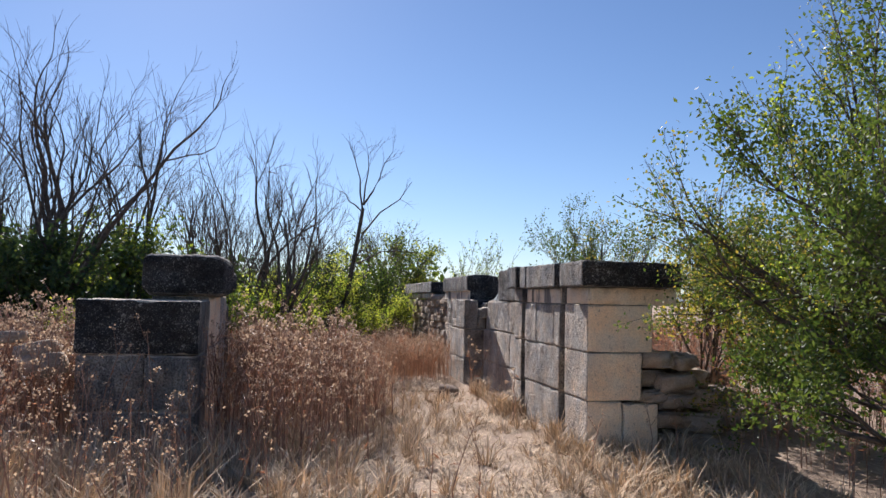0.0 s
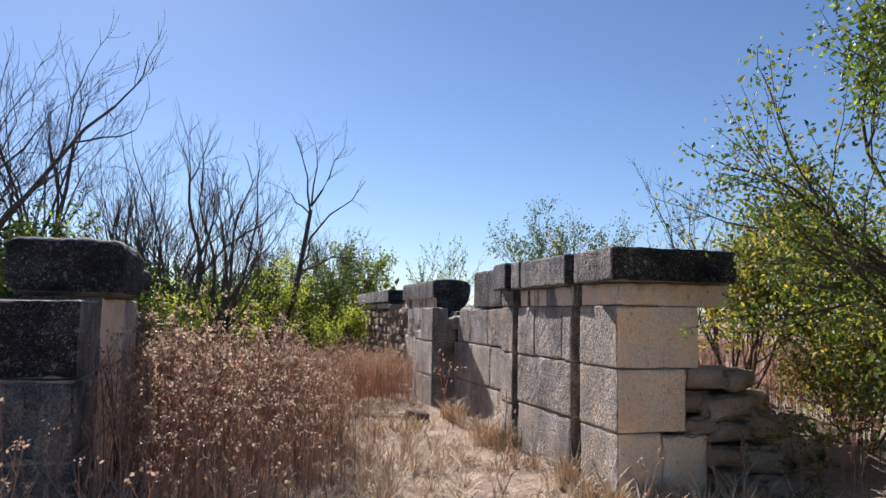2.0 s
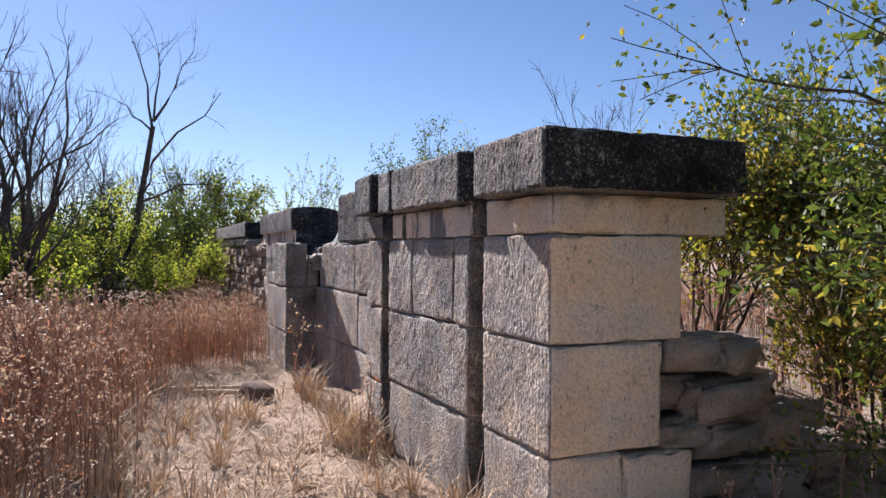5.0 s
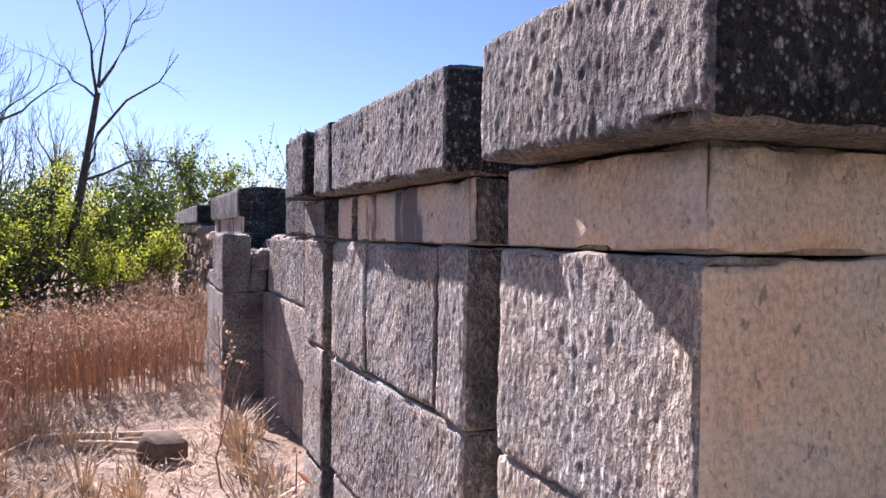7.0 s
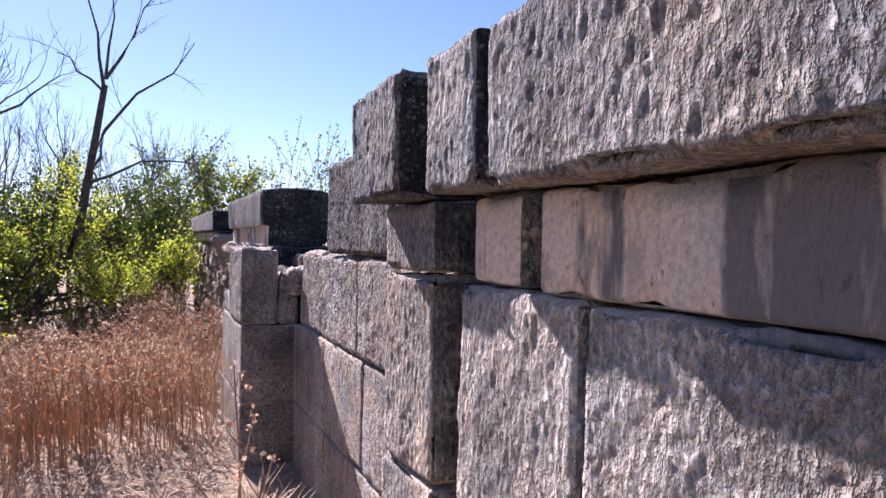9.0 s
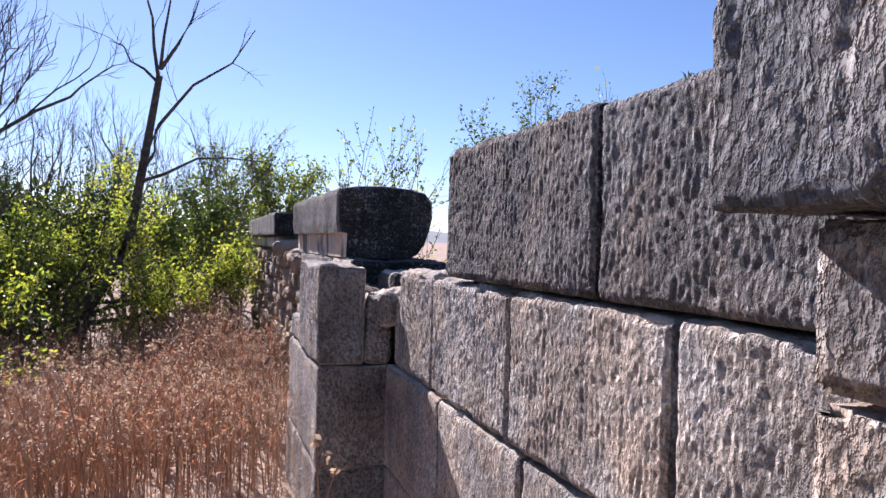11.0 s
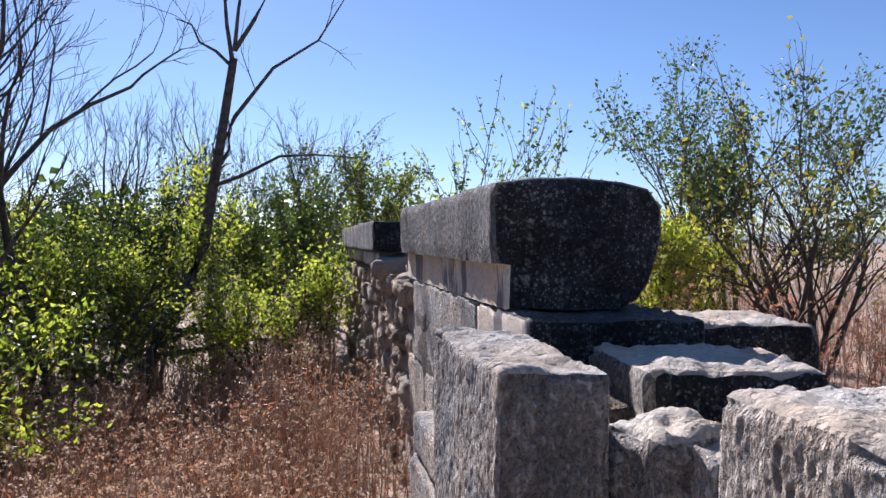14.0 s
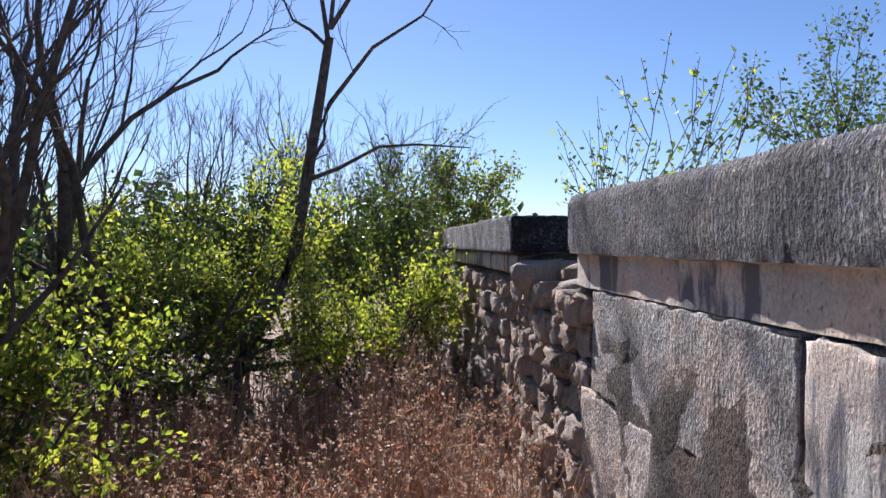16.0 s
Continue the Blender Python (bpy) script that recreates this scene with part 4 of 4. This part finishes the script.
# ---- dry weeds and straw ----
def weed_proto(r, h, heads, leafy_amount, head_size):
    g = Geo()
    lean = r.normal(0, 0.10, 2)
    zs = np.linspace(0, h, 5)
    pts = np.stack([lean[0] * (zs / h) ** 2 * h + r.normal(0, 0.008, 5), lean[1] * (zs / h) ** 2 * h + r.normal(0, 0.008, 5), zs], 1)
    g.tube(pts, np.linspace(0.0075, 0.003, 5), 3, 0)
    tops = [pts[-1]]
    for k in range(heads):
        f = r.uniform(0.45, 0.95)
        q = np.array([np.interp(f * h, zs, pts[:, c]) for c in range(3)])
        a = r.uniform(0, 6.283)
        ln = r.uniform(0.08, 0.26) * h
        d = np.array([math.cos(a) * 0.55, math.sin(a) * 0.55, 0.85])
        e = q + d * ln
        g.tube([q, q + d * ln * 0.5 + [0, 0, -0.01], e], [0.003, 0.0025, 0.0015], 3, 0)
        tops.append(e)
    for e in tops:
        n = int(r.integers(4, 8))
        g.leaves(e + r.normal(0, head_size * 0.45, (n, 3)), head_size, r, 1, 0.7)
    n = int(leafy_amount * r.uniform(0.6, 1.4))
    if n:
        f = r.uniform(0.12, 0.9, n) * h
        q = np.stack([np.interp(f, zs, pts[:, c]) for c in range(3)], 1)
        g.leaves(q, 0.07, r, 2, 0.22, 0.6)
    return g.arrays()


def plant(name, protos, xs, ys, scales, r, mats, label, category):
    vs, fs, ms, n = [], [], [], 0
    z = ground_z(xs, ys)
    for k in range(len(xs)):
        v, f, m = protos[int(r.integers(len(protos)))]
        a = r.uniform(0, 6.283)
        c, s = math.cos(a), math.sin(a)
        R = np.array([[c, s, 0], [-s, c, 0], [0, 0, 1]])
        vs.append((v @ R) * scales[k] + [xs[k], ys[k], z[k] - 0.02])
        fs.append(f + n)
        ms.append(m)
        n += len(v)
    g = Geo()
    g.v, g.f, g.m = vs, fs, ms
    return tagged(part(name, g, mats), label, category, kind="stuff")


ROUTE = np.array([e[:2] for _, e, _, _ in PATH])


def far_from_route(x, y, d):
    return np.min(np.hypot(x[:, None] - ROUTE[None, :, 0], y[:, None] - ROUTE[None, :, 1]), axis=1) > d


def edge_x(y):
    """The weeds' edge beside the trodden strip along the wall."""
    return np.interp(y, [-3, 4.5, 6.0, 7.0, 9.0, 11.3, 12.0, 13.0, 22], [-2.2, -1.2, 0.9, 1.35, 1.65, 1.9, 2.6, 3.35, 3.6])


rv = np.random.default_rng(71)
WEEDS = [weed_proto(rv, rv.uniform(0.85, 1.15), int(rv.integers(3, 6)), 3, 0.027) for _ in range(14)]
xs, ys = rv.uniform(-4.5, 3.3, 13000), rv.uniform(4.2, 21, 13000)
inside = (xs < edge_x(ys) + rv.normal(0, 0.10, 13000)) & far_from_route(xs, ys, 0.55)
inside &= ~((xs > -1.5) & (xs < -0.3) & (ys > 6.1) & (ys < 10.5))
inside &= ~((xs > -1.6) & (xs < 0.0) & (ys < 6.1)) | (rv.uniform(size=13000) < 0.25)
inside &= (rv.uniform(size=13000) < np.interp(ys, [4, 6, 7, 12, 21], [0.4, 0.75, 0.85, 0.6, 0.65]))
xs, ys = xs[inside], ys[inside]
tall = np.interp(ys, [4, 6.5, 8.5, 11, 14, 21], [0.65, 0.95, 1.15, 0.92, 0.78, 1.2]) * rv.uniform(0.72, 1.12, len(xs))
tall *= np.clip(0.62 + 0.5 * (edge_x(ys) - xs), 0.62, 1.0)
FLUFFY = [weed_proto(rv, rv.uniform(0.85, 1.1), int(rv.integers(3, 6)), 7, 0.024) for _ in range(14)]
late = ys + rv.normal(0, 0.6, len(ys)) > 9.5
plant("dry_weeds", WEEDS, xs[~late], ys[~late], tall[~late], rv, [M_WEED, M_SEED, M_DEADLEAF], "tall dead brown weeds with pale seed heads", "weeds")
nx, ny = rv.uniform(0.3, 3.55, 1300), rv.uniform(11.8, 17.5, 1300)
near = (nx < np.interp(ny, [11.4, 12.0, 13.3, 13.5, 17.5], [2.3, 2.7, 3.18, 3.5, 3.55])) & far_from_route(nx, ny, 0.62)
nx, ny = nx[near], ny[near]
xs, ys, tall, late = np.append(xs, nx), np.append(ys, ny), np.append(tall, rv.uniform(0.45, 0.75, len(nx))), np.append(late, np.ones(len(nx), bool))
plant("dry_weeds", FLUFFY, xs[late], ys[late], tall[late], rv, [M_WEEDT, M_SEED, M_DEADLEAF], "tall rusty dead weeds with fluffy cream seed heads", "weeds")

# dead brush in the field beyond the wall and under the elms
xs = np.concatenate([rv.uniform(4.9, 14, 1500), rv.uniform(4.6, 9, 650), rv.uniform(-9, -1.6, 700)])
ys = np.concatenate([rv.uniform(9, 30, 1500), rv.uniform(1.5, 8, 650), rv.uniform(1.0, 8.0, 700)])
plant("dry_brush", WEEDS, xs, ys, rv.uniform(0.45, 0.85, len(xs)), rv, [M_WEED, M_DEADLEAF, M_DEADLEAF], "low reddish-brown dead brush in the field", "brush")

xs, ys = rv.uniform(5.2, 12.0, 700), rv.uniform(12.5, 24.0, 700)
plant("dry_brush", WEEDS, xs, ys, rv.uniform(0.55, 1.0, 700), rv, [M_WEED, M_DEADLEAF, M_DEADLEAF], "tall reddish dead brush behind the wall", "brush")


def tuft_proto(r, n, h, splay):
    g = Geo()
    for k in range(n):
        a, t = r.uniform(0, 6.283), r.uniform(0.1, 1) * splay
        ln = h * r.uniform(0.5, 1.1)
        d = np.array([math.cos(a) * t, math.sin(a) * t, 1.0])
        d /= np.linalg.norm(d)
        b = np.array([math.cos(a) * 0.03, math.sin(a) * 0.03, 0]) * r.uniform(0, 1)
        side = np.array([-math.sin(a), math.cos(a), 0]) * 0.0035
        m = b + d * ln * 0.55
        e = m + (d + [0.5 * math.cos(a), 0.5 * math.sin(a), -0.55 * r.uniform(0.2, 1.2)]) * ln * 0.45
        g.add([b - side, b + side, m + side * 0.8, m - side * 0.8, e], [[0, 1, 2], [0, 2, 3], [3, 2, 4]], 0)
    return g.arrays()


TUFTS = [tuft_proto(rv, 22, rv.uniform(0.16, 0.30), rv.uniform(0.5, 1.3)) for _ in range(10)]
FLAT = [tuft_proto(rv, 16, rv.uniform(0.14, 0.26), rv.uniform(2.5, 5.0)) for _ in range(10)]
n = 6500
xs, ys = rv.uniform(-5, 4.6, n), rv.uniform(0.3, 13.0, n)
ok = ~((xs > 3.2) & (ys > 6.25)) & ~((xs < -0.3) & (xs > -1.4) & (ys > 6.1) & (ys < 10))
ok &= (ys < 9) | (rv.uniform(size=n) < 0.6)
xs, ys = xs[ok], ys[ok]
plant("straw_litter", FLAT, xs, ys, rv.uniform(0.7, 1.4, len(xs)), rv, [M_STRAW], "flattened dry straw lying on the trodden soil", "straw")
n = 3600
xs, ys = rv.uniform(-5, 4.2, n), rv.uniform(1.2, 12.0, n)
trod = np.exp(-((xs - np.interp(ys, [0, 6, 8, 12], [0.6, 2.0, 2.5, 2.7])) / 0.75) ** 2)
ok = ~((xs > 3.2) & (ys > 6.25)) & (rv.uniform(size=n) > trod * 0.93) & far_from_route(xs, ys, 0.3)
ok &= ~((xs < -0.3) & (xs > -1.4) & (ys > 6.1) & (ys < 10))
xs, ys = xs[ok], ys[ok]
plant("dry_grass", TUFTS, xs, ys, rv.uniform(0.7, 1.7, len(xs)), rv, [M_STRAW], "clumps of standing dry yellow grass", "grass")
xs = np.concatenate([3.12 + rv.normal(0, 0.10, 60), 2.95 + rv.normal(0, 0.2, 40), rv.uniform(4.5, 30, 2600)])
ys = np.concatenate([rv.uniform(8.3, 11.4, 60), rv.uniform(9.2, 11.2, 40), rv.uniform(13, 60, 2600)])
ok = far_from_route(xs, ys, 0.3)
plant("dry_grass", TUFTS, xs[ok], ys[ok], np.concatenate([rv.uniform(1.2, 2.0, 100), rv.uniform(1.2, 2.4, 2600)])[ok], rv, [M_STRAW], "tall golden grass at the wall foot and in the field", "grass")

xs, ys = rv.uniform(-4.2, -0.05, 420), rv.uniform(2.4, 5.6, 420)
TALL = [tuft_proto(rv, 26, rv.uniform(0.42, 0.62), rv.uniform(0.25, 0.5)) for _ in range(8)]
plant("dry_grass", TALL, xs, ys, rv.uniform(0.7, 1.25, 420), rv, [M_STRAW], "tall pale straw standing before the gate wall", "grass")
xs, ys = rv.uniform(-4.2, -0.1, 160), rv.uniform(2.8, 5.8, 160)
plant("dry_weeds", WEEDS, xs, ys, rv.uniform(0.5, 0.85, 160), rv, [M_WEED, M_SEED, M_DEADLEAF], "thin dead weeds among the straw", "weeds")

# single dry stalks standing near the path
STALKS = [weed_proto(rv, rv.uniform(0.6, 0.8), 3, 3, 0.026) for _ in range(5)]
for k, (x, y, s) in enumerate(((0.35, 3.9, 0.8), (1.55, 4.3, 0.9), (1.75, 4.35, 0.85), (1.35, 4.0, 0.8), (2.95, 5.35, 0.85), (0.8, 4.9, 0.8), (0.15, 4.6, 0.9), (3.02, 7.9, 0.9), (3.06, 8.15, 1.0), (3.1, 10.7, 1.1), (3.15, 11.0, 1.15), (3.0, 9.9, 1.0), (3.62, 5.6, 0.9), (-0.35, 4.9, 0.9), (-0.9, 5.4, 1.0), (3.9, 5.7, 0.8), (0.6, 5.5, 0.85), (1.1, 5.6, 0.9))):
    v, f, m = STALKS[k % 5]
    g = Geo()
    g.v, g.f, g.m = [v * s], [f], [m]
    ob = part("dry_stalk", g, [M_WEED, M_SEED, M_DEADLEAF])
    ob.matrix_world = pose(x, y, gz(x, y) - 0.02, 0, 0, 70 * k)
    tagged(ob, "single dead flower stalk with withered heads", "weed", "dry stalks by the path")

# moss and grass along the wall tops
mg = [tuft_proto(rv, 16, 0.035, 1.2) for _ in range(5)]
vs, fs, ms, n = [], [], [], 0
for k in range(420):
    if k < 300:
        x, y, z = rv.uniform(3.64, 3.98), rv.uniform(9.1, 11.1), 2.015
    elif k < 360:
        x, y, z = rv.uniform(3.3, 4.0), rv.uniform(7.2, 8.4), 1.965
    else:
        x, y, z = rv.uniform(3.6, 4.1), rv.uniform(13.4, 15.5), 1.98
    v, f, m = mg[int(rv.integers(5))]
    vs.append(v * rv.uniform(0.3, 0.7) + [x, y, z])
    fs.append(f + n)
    ms.append(m)
    n += len(v)
g = Geo()
g.v, g.f, g.m = vs, fs, ms
tagged(part("wall_moss", g, [M_MOSS]), "sparse moss and short grass on the wall tops", "moss", kind="stuff")

# loose things on the ground
rk = RUBBLE[2].copy()
rk.materials.clear()
rk.materials.append(plain("brown_rock", [(0.3, (0.10, 0.07, 0.05)), (0.7, (0.22, 0.16, 0.12))], 9.0, 0.95, 0.7, False))
ob = part("rock", rk, [])
ob.matrix_world = pose(2.72, 10.6, gz(2.72, 10.6) + 0.05, 10, 5, 30) @ Matrix.Diagonal((0.34, 0.34, 0.45, 1))
tagged(ob, "brown field stone lying on trodden soil", "rock")
for x, y, a, ln in ((1.9, 11.3, 80, 0.9), (2.2, 11.0, 65, 0.7)):
    g = Geo()
    g.tube(np.array([[0, 0, 0.03], [ln * 0.3, 0.02, 0.035], [ln * 0.7, -0.01, 0.035], [ln, 0.04, 0.03]]), [0.028, 0.026, 0.022, 0.016], 7)
    ob = part("fallen_branch", g, [M_STRAW], None, "", True)
    ob.matrix_world = pose(x, y, gz(x, y), 0, 0, a - 90)
    tagged(ob, "bleached fallen branch lying among straw", "branch", "fallen branches")
